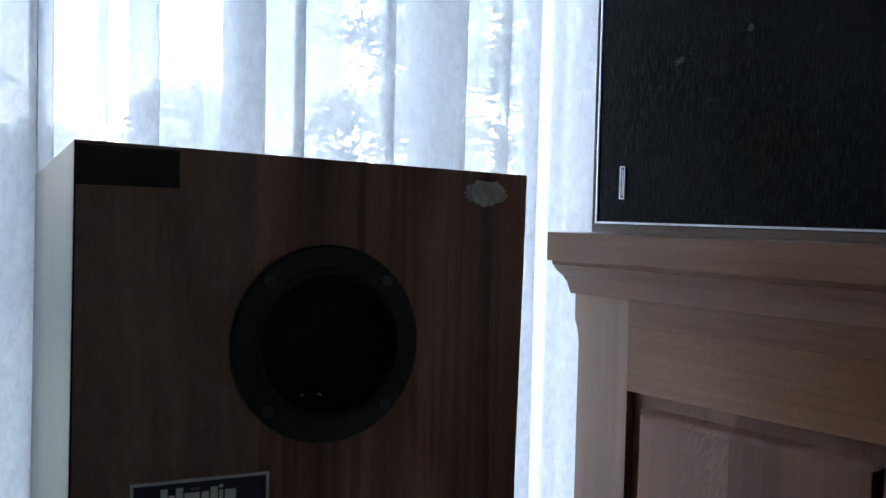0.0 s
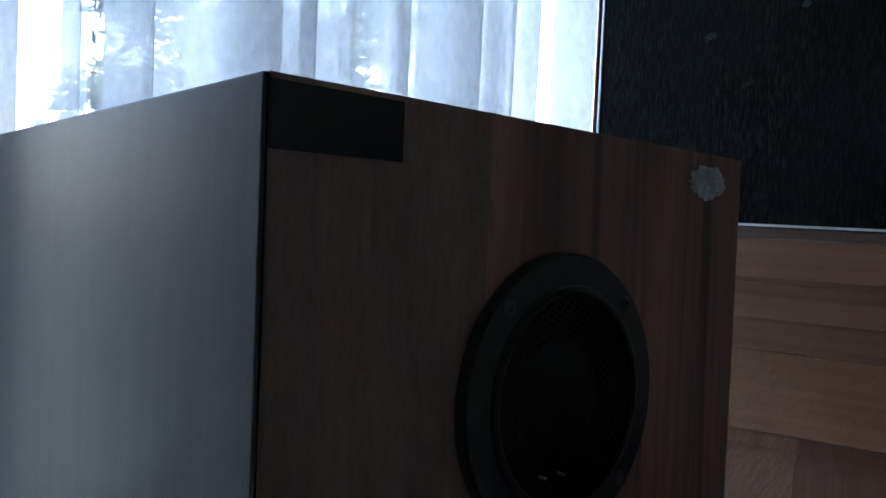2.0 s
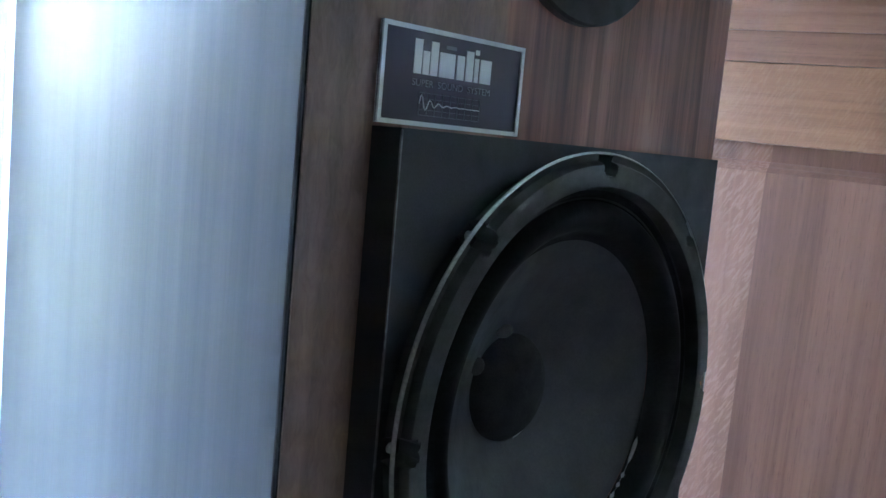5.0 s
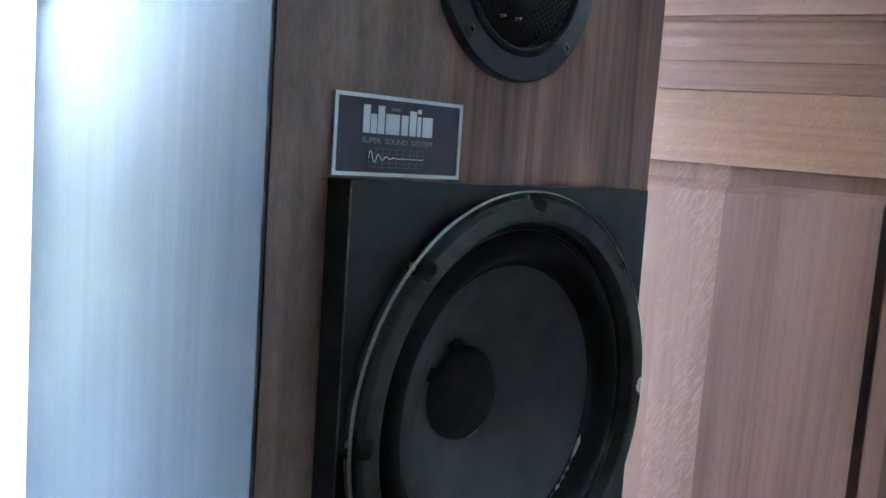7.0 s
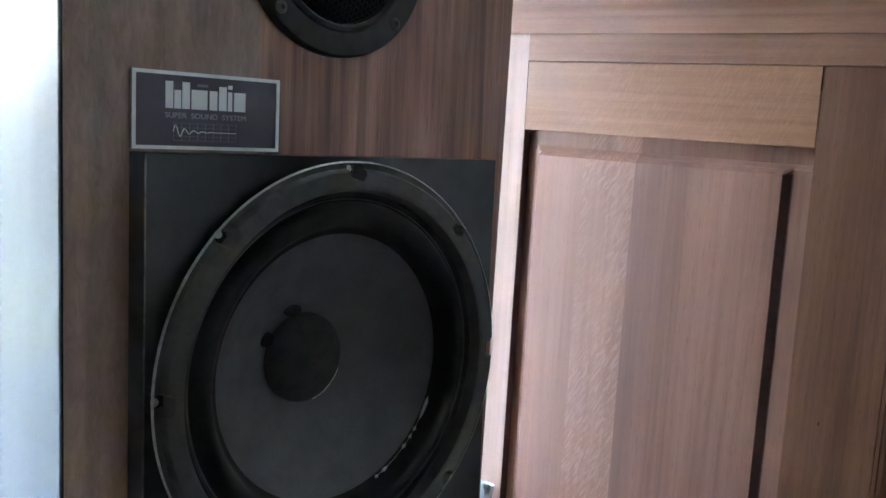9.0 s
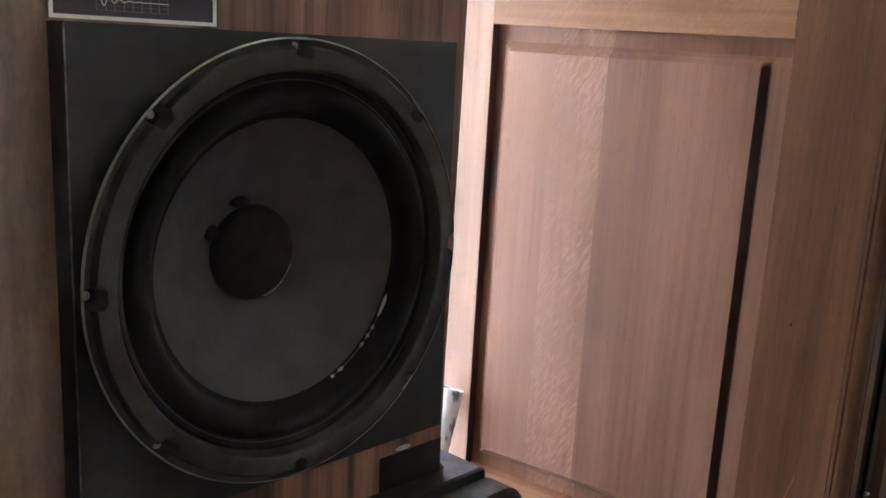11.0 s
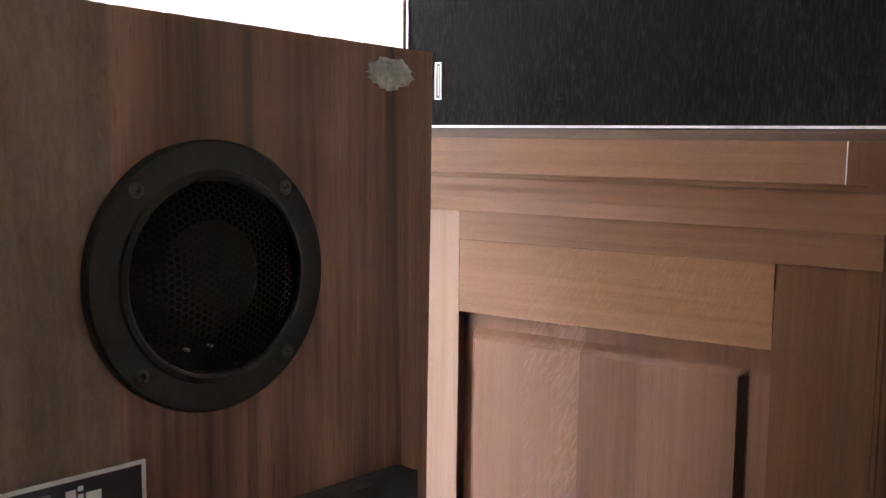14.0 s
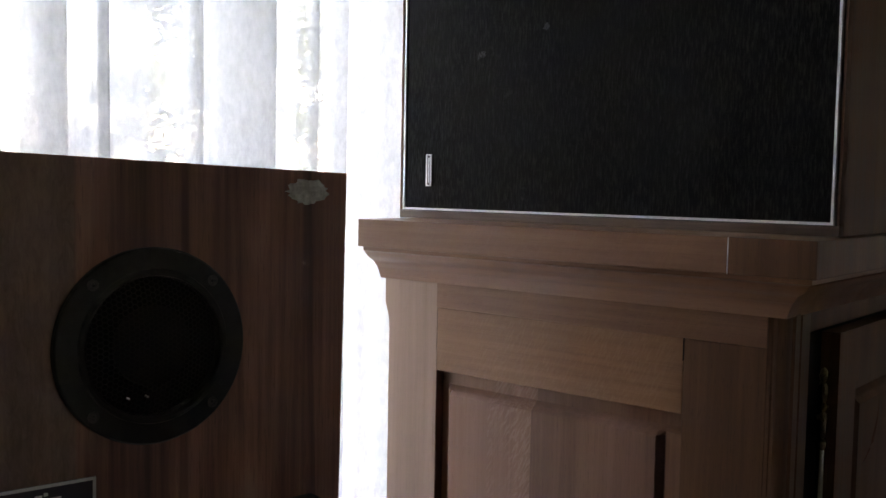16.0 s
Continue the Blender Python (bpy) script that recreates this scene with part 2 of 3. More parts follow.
s_trans = node(st, "ShaderNodeBsdfTranslucent", Color=(0.62, 0.63, 0.63, 1))
s_diff = node(st, "ShaderNodeBsdfDiffuse", Color=(0.70, 0.71, 0.72, 1))
s_clear = node(st, "ShaderNodeBsdfTransparent", Color=(1, 1, 1, 1))
s_body, s_all = st.nodes.new("ShaderNodeMixShader"), st.nodes.new("ShaderNodeMixShader")
s_body.inputs[0].default_value = 0.20
st.links.new(s_trans.outputs[0], s_body.inputs[1])
st.links.new(s_diff.outputs[0], s_body.inputs[2])
thread = noise_tex(st, coords(st, (1, 1, 0.5)), 130, 4, 0.7)
lumps = noise_tex(st, coords(st, (1, 1, 0.55)), 95, 2, 0.5, 0.6)
st.links.new(span(st, mix(st, 0.35, thread, lumps), 0.36, 0.64, 0.56, 0.73), s_all.inputs[0])
st.links.new(s_clear.outputs[0], s_all.inputs[1])
st.links.new(s_body.outputs[0], s_all.inputs[2])
st.links.new(s_all.outputs[0], st.nodes["Material Output"].inputs["Surface"])

GLASS = bpy.data.materials.new("window glass")
GLASS.use_nodes = True
gt = GLASS.node_tree
gt.nodes.remove(gt.nodes["Principled BSDF"])
g_clear, g_gloss, g_mix = gt.nodes.new("ShaderNodeBsdfTransparent"), node(gt, "ShaderNodeBsdfGlossy", Roughness=0.02), gt.nodes.new("ShaderNodeMixShader")
g_mix.inputs[0].default_value = 0.06
gt.links.new(g_clear.outputs[0], g_mix.inputs[1])
gt.links.new(g_gloss.outputs[0], g_mix.inputs[2])
gt.links.new(g_mix.outputs[0], gt.nodes["Material Output"].inputs["Surface"])


# ---- mesh helpers ----
def part(name, bm, mat, parent=None, label="", smooth=False):
    """Links a bmesh as one mesh object under a thing or a part."""
    me = bpy.data.meshes.new(name)
    bmesh.ops.recalc_face_normals(bm, faces=bm.faces)
    for f in bm.faces:
        f.smooth = smooth
    bm.to_mesh(me)
    bm.free()
    me.materials.append(mat)
    ob = new(name, me)
    if smooth:
        me.set_sharp_from_angle(angle=radians(35))
    if parent:
        ob.parent = parent
    return tagged(ob, label)


def thing(name, m, label, category, group="", kind=""):
    return tagged_pose(tagged(new(name), label, category, group, kind), m)


def tagged_pose(ob, m):
    ob.matrix_world = m
    return ob


def box(x0, x1, y0, y1, z0, z1, bevel=0.0, segments=2, bm=None):
    bm = bm or bmesh.new()
    made = bmesh.ops.create_cube(bm, size=1.0, matrix=Matrix.Translation(((x0 + x1) / 2, (y0 + y1) / 2, (z0 + z1) / 2)) @ Matrix.Diagonal((x1 - x0, y1 - y0, z1 - z0, 1)))
    if bevel:
        edges = {e for v in made["verts"] for e in v.link_edges}
        bmesh.ops.bevel(bm, geom=list(edges), offset=bevel, segments=segments, affect="EDGES", profile=0.6)
    return bm


def lathe(profile, cx, cz, turns=96, closed=False):
    """Turns (radius, y) pairs round the axis along y through (cx, cz)."""
    bm = bmesh.new()
    rings = []
    for r, y in profile:
        if r < 1e-6:
            rings.append([bm.verts.new((cx, y, cz))])
        else:
            rings.append([bm.verts.new((cx + r * math.cos(a), y, cz + r * math.sin(a))) for a in (2 * math.pi * k / turns for k in range(turns))])
    pairs = list(zip(rings, rings[1:])) + ([(rings[-1], rings[0])] if closed else [])
    for a, b in pairs:
        for k in range(turns):
            q = [a[k % len(a)], a[(k + 1) % len(a)], b[(k + 1) % len(b)], b[k % len(b)]]
            q = list(dict.fromkeys(q))
            if len(q) > 2:
                bm.faces.new(q)
    return bm


def sweep(profile, path_points, closed_ends=True):
    """Joins copies of a closed profile; path_points gives for each stop a function that maps (a, b) to a place."""
    bm = bmesh.new()
    rows = [[bm.verts.new(fn(a, b)) for a, b in profile] for fn in path_points]
    n = len(profile)
    for r0, r1 in zip(rows, rows[1:]):
        for k in range(n):
            bm.faces.new((r0[k], r0[(k + 1) % n], r1[(k + 1) % n], r1[k]))
    if closed_ends:
        bm.faces.new(rows[0])
        bm.faces.new(list(reversed(rows[-1])))
    return bm


def rect_frame(x0, x1, z0, z1, w, y0, y1):
    """A flat rectangular border w wide, mitred, from y0 to y1."""
    bm = bmesh.new()
    out = [(x0, z0), (x1, z0), (x1, z1), (x0, z1)]
    inn = [(x0 + w, z0 + w), (x1 - w, z0 + w), (x1 - w, z1 - w), (x0 + w, z1 - w)]
    v = {(k, s, y): bm.verts.new((p[0], y, p[1])) for s, pts in (("o", out), ("i", inn)) for k, p in enumerate(pts) for y in (y0, y1)}
    for k in range(4):
        j = (k + 1) % 4
        bm.faces.new((v[k, "o", y0], v[j, "o", y0], v[j, "i", y0], v[k, "i", y0]))
        bm.faces.new((v[k, "o", y1], v[j, "o", y1], v[j, "i", y1], v[k, "i", y1]))
        bm.faces.new((v[k, "o", y0], v[j, "o", y0], v[j, "o", y1], v[k, "o", y1]))
        bm.faces.new((v[k, "i", y0], v[j, "i", y0], v[j, "i", y1], v[k, "i", y1]))
    return bm


def tube(points, radius, sides=8):
    bm = bmesh.new()
    rows = []
    for k, p in enumerate(points):
        a, b = Vector(points[max(0, k - 1)]), Vector(points[min(len(points) - 1, k + 1)])
        d = (b - a).normalized()
        side = d.orthogonal().normalized()
        up = d.cross(side)
        r = radius(k / (len(points) - 1)) if callable(radius) else radius
        rows.append([bm.verts.new(Vector(p) + r * (math.cos(t) * side + math.sin(t) * up)) for t in (2 * math.pi * j / sides for j in range(sides))])
    for r0, r1 in zip(rows, rows[1:]):
        for k in range(sides):
            bm.faces.new((r0[k], r0[(k + 1) % sides], r1[(k + 1) % sides], r1[k]))
    bm.faces.new(rows[0])
    bm.faces.new(rows[-1])
    return bm


def lettering(name, text, size, m, mat, parent, squeeze=1.0):
    """Built-in font turned into a thin mesh that faces -y."""
    cu = bpy.data.curves.new(name, "FONT")
    cu.body, cu.size, cu.extrude, cu.align_x, cu.align_y = text, size, 0.0001, "CENTER", "CENTER"
    tmp = new("tmp", cu)
    bpy.context.view_layer.update()
    me = bpy.data.meshes.new_from_object(tmp.evaluated_get(bpy.context.evaluated_depsgraph_get()))
    bpy.data.objects.remove(tmp)
    me.transform(m @ pose(0, 0, 0, 90) @ Matrix.Diagonal((squeeze, 1, 1, 1)))
    me.materials.clear()
    me.materials.append(mat)
    ob = new(name, me)
    ob.parent = parent
    return ob


# ---- the room: x along the sideboard's side from the window into the room, y along the window wall ----
ROOM = pose(0.691, 0.291, -0.003, 0, 0, -80.3)
X0, X1, Y0, Y1, H = -0.36, 3.4, -2.6, 4.6, 2.5
WIN = (-0.92, 1.9, 0.06, 2.3)


def structure(name, bm, mat, label, m=ROOM):
    ob = part(name, bm, mat, None, label)
    ob.matrix_world = m
    return tagged(ob, kind="structure")


# floor, ceiling and walls out of view, added with tones set for bounce light
structure("floor", box(X0 - 0.2, X1, Y0, Y1, -0.1, 0.0), CARPET, "brown short-pile carpet floor")
structure("ceiling", box(X0 - 0.2, X1 + 0.1, Y0 - 0.1, Y1 + 0.1, H, H + 0.1), CEILING, "white painted ceiling")
structure("wall_south", box(X1, X1 + 0.1, Y0 - 0.1, Y1 + 0.1, -0.1, H), PLASTER, "unseen plain off-white wall")
structure("wall_west", box(X0 - 0.2, X1, Y0 - 0.1, Y0, -0.1, H), TAN, "unseen wall, tan to dim its bounce light")
structure("wall_east", box(X0 - 0.2, X1, Y1, Y1 + 0.1, -0.1, H), PLASTER, "unseen plain off-white wall")
wall = box(X0 - 0.2, X0, Y0, WIN[0], 0.0, H)
box(X0 - 0.2, X0, WIN[1], Y1, 0.0, H, bm=wall)
box(X0 - 0.2, X0, WIN[0], WIN[1], WIN[3], H, bm=wall)
box(X0 - 0.2, X0, WIN[0], WIN[1], 0.0, WIN[2], bm=wall)
structure("wall_north", wall, PLASTER, "off-white window wall behind sheer curtains")
window = tagged(new("window_1"), "wide white-framed glazed doors behind sheer curtains", "window", kind="structure")
window.matrix_world = ROOM
wb = rect_frame(WIN[0], WIN[1], WIN[2], WIN[3], 0.06, -0.03, 0.03)
bmesh.ops.transform(wb, matrix=Matrix.Translation((X0 - 0.1, 0, 0)) @ pose(0, 0, 0, 0, 0, 90), verts=wb.verts)
part("window_frame", wb, FRAME_PAINT, window)
STOPS = [WIN[0] + 0.06, 0.30, WIN[1] - 0.06]
for y in STOPS[1:-1]:
    part("mullion", box(X0 - 0.13, X0 - 0.07, y - 0.03, y + 0.03, WIN[2] + 0.06, WIN[3] - 0.06, 0.004), FRAME_PAINT, window)
for a, b in zip(STOPS, STOPS[1:]):
    pane = part("pane", box(X0 - 0.103, X0 - 0.097, a - 0.01, b + 0.01, WIN[2] + 0.05, WIN[3] - 0.05), GLASS, window)
    pane.visible_shadow = False


# ---- curtain ----
def curtain_path():
    """Plan of the sheer: nearly flat cloth with pleats that double back on themselves."""
    pleats = [(-0.7035, -0.668), (-0.657, -0.651), (-0.600, -0.594), (-0.570, -0.547), (-0.466, -0.433), (-0.378, -0.372), (-0.262, -0.255), (-0.220, -0.156), (-0.076, -0.068), (-0.022, -0.010), (0.06, 0.10), (0.20, 0.25), (0.36, 0.40)]
    y = -0.7035
    while y > -2.2:
        w = random.uniform(0.02, 0.06)
        y -= w + random.uniform(0.05, 0.10)
        pleats.insert(0, (y, y + w))
    y = 0.44
    while y < 1.5:
        y += random.uniform(0.06, 0.1)
        pleats.append((y, y + 0.04))
        y += 0.04
    pts = [(-0.165, pleats[0][0] - 0.08)]
    for k, (a, b) in enumerate(pleats):
        d = 0.012 + 0.006 * math.sin(k * 2.1)
        base = -0.168 + 0.008 * math.sin(k * 1.7)
        pts += [(base, a - 0.012), (base + d, (a + b) / 2), (base + 1.2 * d, b), (base, b + 0.002), (base - 0.2 * d, (a + b) / 2), (base - d, a), (base - 1.2 * d, (a + b) / 2), (base - 0.4 * d, b + 0.012)]
    return pts


def smooth_path(pts, steps=4):
    out = []
    for k in range(len(pts) - 1):
        p0, p1, p2, p3 = (Vector(pts[min(max(j, 0), len(pts) - 1)]) for j in (k - 1, k, k + 1, k + 2))
        for s in range(steps):
            t = s / steps
            out.append(0.5 * ((2 * p1) + (p2 - p0) * t + (2 * p0 - 5 * p1 + 4 * p2 - p3) * t * t + (3 * p1 - p0 - 3 * p2 + p3) * t ** 3))
    return out


plan = smooth_path(curtain_path())
cbm = bmesh.new()
LEVELS = [0.03 + 2.32 * k / 16 for k in range(17)]
crow = []
for z in LEVELS:
    w = [noise.noise(Vector((p.y * 3, z * 0.8, 0))) for p in plan]
    crow.append([cbm.verts.new((p.x + 0.010 * n, p.y + 0.008 * n * (1 - z / 2.4), z)) for p, n in zip(plan, w)])
for r0, r1 in zip(crow, crow[1:]):
    for k in range(len(plan) - 1):
        cbm.faces.new((r0[k], r0[k + 1], r1[k + 1], r1[k]))
curtain = thing("sheer_curtain", ROOM, "long white sheer curtain with hanging pleats, backlit by daylight", "curtain")
part("fabric", cbm, SHEER, curtain, smooth=True)
for y0, y1, x in ((-2.2, -0.900, -0.205), (-0.434, -0.304, -0.200), (-0.472, -0.300, -0.218), (-0.221, -0.066, -0.203)):
    lin = bmesh.new()
    n = max(8, int((y1 - y0) / 0.012))
    cols = [(x + 0.010 * math.sin(34 * y) + 0.005 * math.sin(83 * y + 1), y) for y in (y0 + (y1 - y0) * k / n for k in range(n + 1))]
    tops = [[lin.verts.new((a, b, z)) for a, b in cols] for z in (0.03, 0.8, 1.6, 2.335)]
    for r0, r1 in zip(tops, tops[1:]):
        for k in range(n):
            lin.faces.new((r0[k], r0[k + 1], r1[k + 1], r1[k]))
    part("lining", lin, SHEER, curtain, "second layer of white sheer", True)
part("rail", box(-0.215, -0.14, -2.35, 1.6, 2.33, 2.36, 0.004), FRAME_PAINT, curtain, "white curtain rail")
for y in (-2.2, -0.4, 1.4):
    part("bracket", box(X0, -0.16, y - 0.015, y + 0.015, 2.335, 2.355), FRAME_PAINT, curtain)

# ---- garden ----
structure("ground", box(-400, 400, -400, 400, -0.4, -0.25), GRASS, "mown green lawn outside the window", Matrix())


def tree(place, height, spread, seed, leaves):
    rng = random.Random(seed)
    ob = thing("tree", pose(*place), "green garden tree with feathery layered branches on the lawn", "tree", "garden trees")
    part("trunk", tube([(0.05 * math.sin(k), 0.04 * math.cos(2 * k), height * k / 8) for k in range(9)], lambda s: 0.13 * (1 - s) + 0.02, 8), BARK, ob, smooth=True)
    bm = bmesh.new()
    limbs = []
    for k in range(70):
        z = height * (0.12 + 0.85 * k / 70)
        a = rng.uniform(0, 6.28)
        r = spread * (1.05 - z / height) * rng.uniform(0.7, 1.1) + 0.25
        limbs.append((z, a, r))
    for _ in range(leaves):
        z, a, r = rng.choice(limbs)
        s = rng.random() ** 0.6
        c = Vector((math.cos(a) * r * s, math.sin(a) * r * s, z - 0.25 * r * s + rng.gauss(0, 0.10)))
        c += Vector((rng.gauss(0, 0.16), rng.gauss(0, 0.16), 0))
        d = Vector((rng.gauss(0, 1), rng.gauss(0, 1), rng.gauss(0, 0.6))).normalized()
        e = d.orthogonal().normalized()
        w, l = rng.uniform(0.03, 0.055), rng.uniform(0.07, 0.15)
        bm.faces.new([bm.verts.new(c + v) for v in (-d * l, e * w, d * l, -e * w)])
    part("crown", bm, LEAF, ob)


for place, height, spread, seed, leaves in (((5.0, 9.3, -0.25), 6.5, 1.9, 3, 9000), ((2.1, 9.8, -0.25), 2.5, 1.0, 4, 12000), ((1.0, 10.6, -0.25), 2.0, 1.1, 8, 12000), ((-0.9, 9.3, -0.25), 6.5, 1.5, 5, 24000), ((7.9, 10.2, -0.25), 7.0, 1.9, 6, 10000)):
    tree(place, height, spread, seed, leaves)


# ---- tall loudspeaker ----
# the loudspeaker and the box under it lean back a little
LEAN = Matrix.Translation((0.175, 0, 0.405)) @ pose(0, 0, 0, -1.5, 0.6, 0) @ Matrix.Translation((-0.175, 0, -0.405))
W, D, TOP, BASE = 0.346, 0.285, 1.004, 0.405
spk = thing("floor_loudspeaker", LEAN, "walnut-veneered two-way loudspeaker with bare drivers, standing on a black box", "loudspeaker")
CX, CZ, R = 0.1734, 0.5970, 0.1358


def pierced(x0, x1, z0, z1, y0, y1, r):
    """A board from y0 to y1 with a round hole for the woofer."""
    bm = bmesh.new()
    angles = [2 * math.pi * k / 96 for k in range(96)] + [math.atan2(z - CZ, x - CX) % (2 * math.pi) for x in (x0, x1) for z in (z0, z1)]
    angles.sort()
    loops = []
    for y in (y0, y1):
        inner, outer = [], []
        for a in angles:
            c, s_ = math.cos(a), math.sin(a)
            reach = min(((x1 if c > 0 else x0) - CX) / c if abs(c) > 1e-9 else 9, ((z1 if s_ > 0 else z0) - CZ) / s_ if abs(s_) > 1e-9 else 9)
            inner.append(bm.verts.new((CX + r * c, y, CZ + r * s_)))
            outer.append(bm.verts.new((CX + reach * c, y, CZ + reach * s_)))
        loops.append((inner, outer))
    n = len(angles)
    (i0, o0), (i1, o1) = loops
    for k in range(n):
        j = (k + 1) % n
        bm.faces.new((i0[k], i0[j], o0[j], o0[k]))
        bm.faces.new((i1[k], i1[j], o1[j], o1[k]))
        bm.faces.new((o0[k], o0[j], o1[j], o1[k]))
        bm.faces.new((i0[k], i0[j], i1[j], i1[k]))
    return bm


def fit_to_view(bm):
    """Bends the cabinet to fit the camera's view: its top falls away to the right and to the back, and it narrows
    towards its foot.
    """
    for v in bm.verts:
        if v.co.x > W - 0.003:
            v.co.x += 0.0035 - 0.0140 * (TOP - v.co.z) / (TOP - BASE)
        if v.co.z > TOP - 0.012:
            v.co.z += 0.006 * (1 - v.co.x / W) - 0.009 * v.co.y / D
    return bm


shell = box(0, W, 0.0022, D, BASE, TOP, 0.0012)
bmesh.ops.delete(shell, geom=[f for f in shell.faces if f.normal.y < -0.99], context="FACES")
part("cabinet_body", fit_to_view(shell), WALNUT_SIDE_SHADED, spk, "scuffed walnut-veneer cabinet")
part("front_baffle", fit_to_view(pierced(0.0014, W, BASE, TOP - 0.0004, 0.0, 0.0022, 0.117)), WALNUT, spk, "dark striped walnut front")
# black strip painted in for the shade of the groove at the corner
part("joint", fit_to_view(box(0.0003, 0.0016, 0.0007, 0.0023, BASE + 0.001, TOP - 0.001)), GAP, spk, "black strip for the shaded corner groove")
part("tape", fit_to_view(box(0.0012, 0.0675, -0.0009, -0.0001, 0.9805, TOP - 0.0030)), TAPE, spk, "strip of black tape")
part("tape", box(0.2720, 0.3355, -0.0009, -0.0001, BASE + 0.0003, 0.4325), TAPE, spk, "strip of shiny black tape")


def smear(cx, cz, rx, rz, seed, parent):
    """A ragged lump of filler left where a fitting was torn off."""
    rng = random.Random(seed)
    bm = bmesh.new()
    n = 40
    edge = [1 + 0.22 * noise.noise(Vector((3 * math.cos(a), 3 * math.sin(a), seed))) + rng.uniform(-0.12, 0.12) for a in (2 * math.pi * k / n for k in range(n))]
    rings = []
    for f, y in ((1.0, 0.0001), (0.93, -0.0006), (0.75, -0.0011), (0.5, -0.0009), (0.25, -0.0014)):
        rings.append([bm.verts.new((cx + rx * f * edge[k] * math.cos(2 * math.pi * k / n), y + rng.uniform(-0.0003, 0.0003) * (f < 1), cz + rz * f * edge[k] * math.sin(2 * math.pi * k / n))) for k in range(n)])
    for a, b in zip(rings, rings[1:]):
        for k in range(n):
            bm.faces.new((a[k], a[(k + 1) % n], b[(k + 1) % n], b[k]))
    bm.faces.new(rings[-1])
    return part("filler_patch", bm, FILLER, parent, "rough patch of pale grey filler", True)


smear(0.3110, 0.9870, 0.0200, 0.0105, 7, spk)
smear(0.2960, 0.4350, 0.0075, 0.0020, 9, spk)

# name plate
plate = part("name_plate", box(0.0400, 0.1360, -0.0016, 0.0, 0.7380, 0.7820, 0.0003, 1), NAVY, spk, "dark navy name plate in a silver border")
plate.location = (-0.0016, 0, -0.0011)
part("border", rect_frame(0.0400, 0.1360, 0.7380, 0.7820, 0.0021, -0.0024, -0.0001), SILVER, plate, "silver border")


def mark(name, x0, x1, z0, z1, mat, y=-0.0019):
    part(name, box(x0, x1, y, -0.0015, z0, z1), mat, plate)


for x0, x1, h in ((0.0600, 0.0648, 0.0152), (0.0655, 0.0697, 0.0105), (0.0704, 0.0752, 0.0152), (0.0763, 0.0865, 0.0112), (0.0880, 0.0930, 0.0112), (0.0942, 0.0992, 0.0140), (0.1002, 0.1030, 0.0112), (0.1043, 0.1121, 0.0112)):
    mark("emblem_block", x0, x1, 0.7612, 0.7612 + h, PRINT)
mark("emblem_dot", 0.1002, 0.1030, 0.7740, 0.7764, PRINT)
mark("small_print", 0.0800, 0.0868, 0.7742, 0.7758, PRINT_DIM)
lettering("lettering", "SUPER  SOUND  SYSTEM", 0.0044, pose(0.0863, -0.0018, 0.7572), PRINT_MID, plate, 1.12)
for k in range(9):
    mark("grid_line", 0.0650 + 0.0051 * k, 0.0650 + 0.0051 * k + 0.0003, 0.7430, 0.7535, PRINT_DIM)
for k in range(5):
    mark("grid_line", 0.0650, 0.1060, 0.7430 + 0.0025 * k, 0.7432 + 0.0025 * k, PRINT_DIM)
wave = [(0.0650 + 0.041 * s / 60, -0.0019, 0.7482 + 0.0048 * math.exp(-s / 11) * math.sin(s * 0.75)) for s in range(61)]
part("wave_line", tube(wave, 0.0003, 4), PRINT, plate)

# tweeter
TX, TZ = 0.1765, 0.8710
tw = part("tweeter", lathe([(0.0725, 0.0002), (0.0725, -0.0050), (0.0712, -0.0066), (0.0570, -0.0074), (0.0560, -0.0092), (0.0535, -0.0098), (0.0520, -0.0088), (0.0512, -0.0040), (0.0505, 0.0002)], TX, TZ), FLANGE, spk, "round black tweeter with a wire-mesh dome", True)
part("well", lathe([(0.0520, -0.0010), (0.0, -0.0010)], TX, TZ, 48), GAP, tw)


def mesh_dome(radius, rise, cell):
    """A dome of hexagonal wire cells."""
    bm = bmesh.new()
    verts = {}
    for q in range(-30, 31):
        for r in range(-30, 31):
            x, z = cell * 1.5 * q, cell * math.sqrt(3) * (r + q / 2)
            if math.hypot(x, z) > radius + cell:
                continue
            ring = []
            for k in range(6):
                px, pz = x + cell * math.cos(k * math.pi / 3), z + cell * math.sin(k * math.pi / 3)
                d = math.hypot(px, pz)
                if d > radius:
                    px, pz, d = px * radius / d, pz * radius / d, radius
                key = (round(px, 5), round(pz, 5))
                if key not in verts:
                    verts[key] = bm.verts.new((TX + px, -0.0055 - rise * (1 - (d / radius) ** 2), TZ + pz))
                if verts[key] not in ring:
                    ring.append(verts[key])
            if len(ring) > 2:
                try:
                    bm.faces.new(ring)
                except ValueError:
                    pass
    bmesh.ops.wireframe(bm, faces=bm.faces[:], thickness=0.0010, use_replace=True, use_boundary=True, use_even_offset=False)
    return bm


part("mesh_dome", mesh_dome(0.0515, 0.012, 0.0023), WIRE, tw, "domed black wire mesh")
part("diaphragm", lathe([(0.030, -0.0012), (0.022, -0.0050), (0.012, -0.0078), (0.0, -0.0088)], TX, TZ, 48), FELT, tw, smooth=True)
for dx in (-0.0220, -0.0080):
    part("rivet", lathe([(0.0010, -0.0085), (0.0008, -0.0128), (0.0, -0.0130)], TX + dx, TZ - 0.0355, 10), STEEL, tw, "small bright rivet")


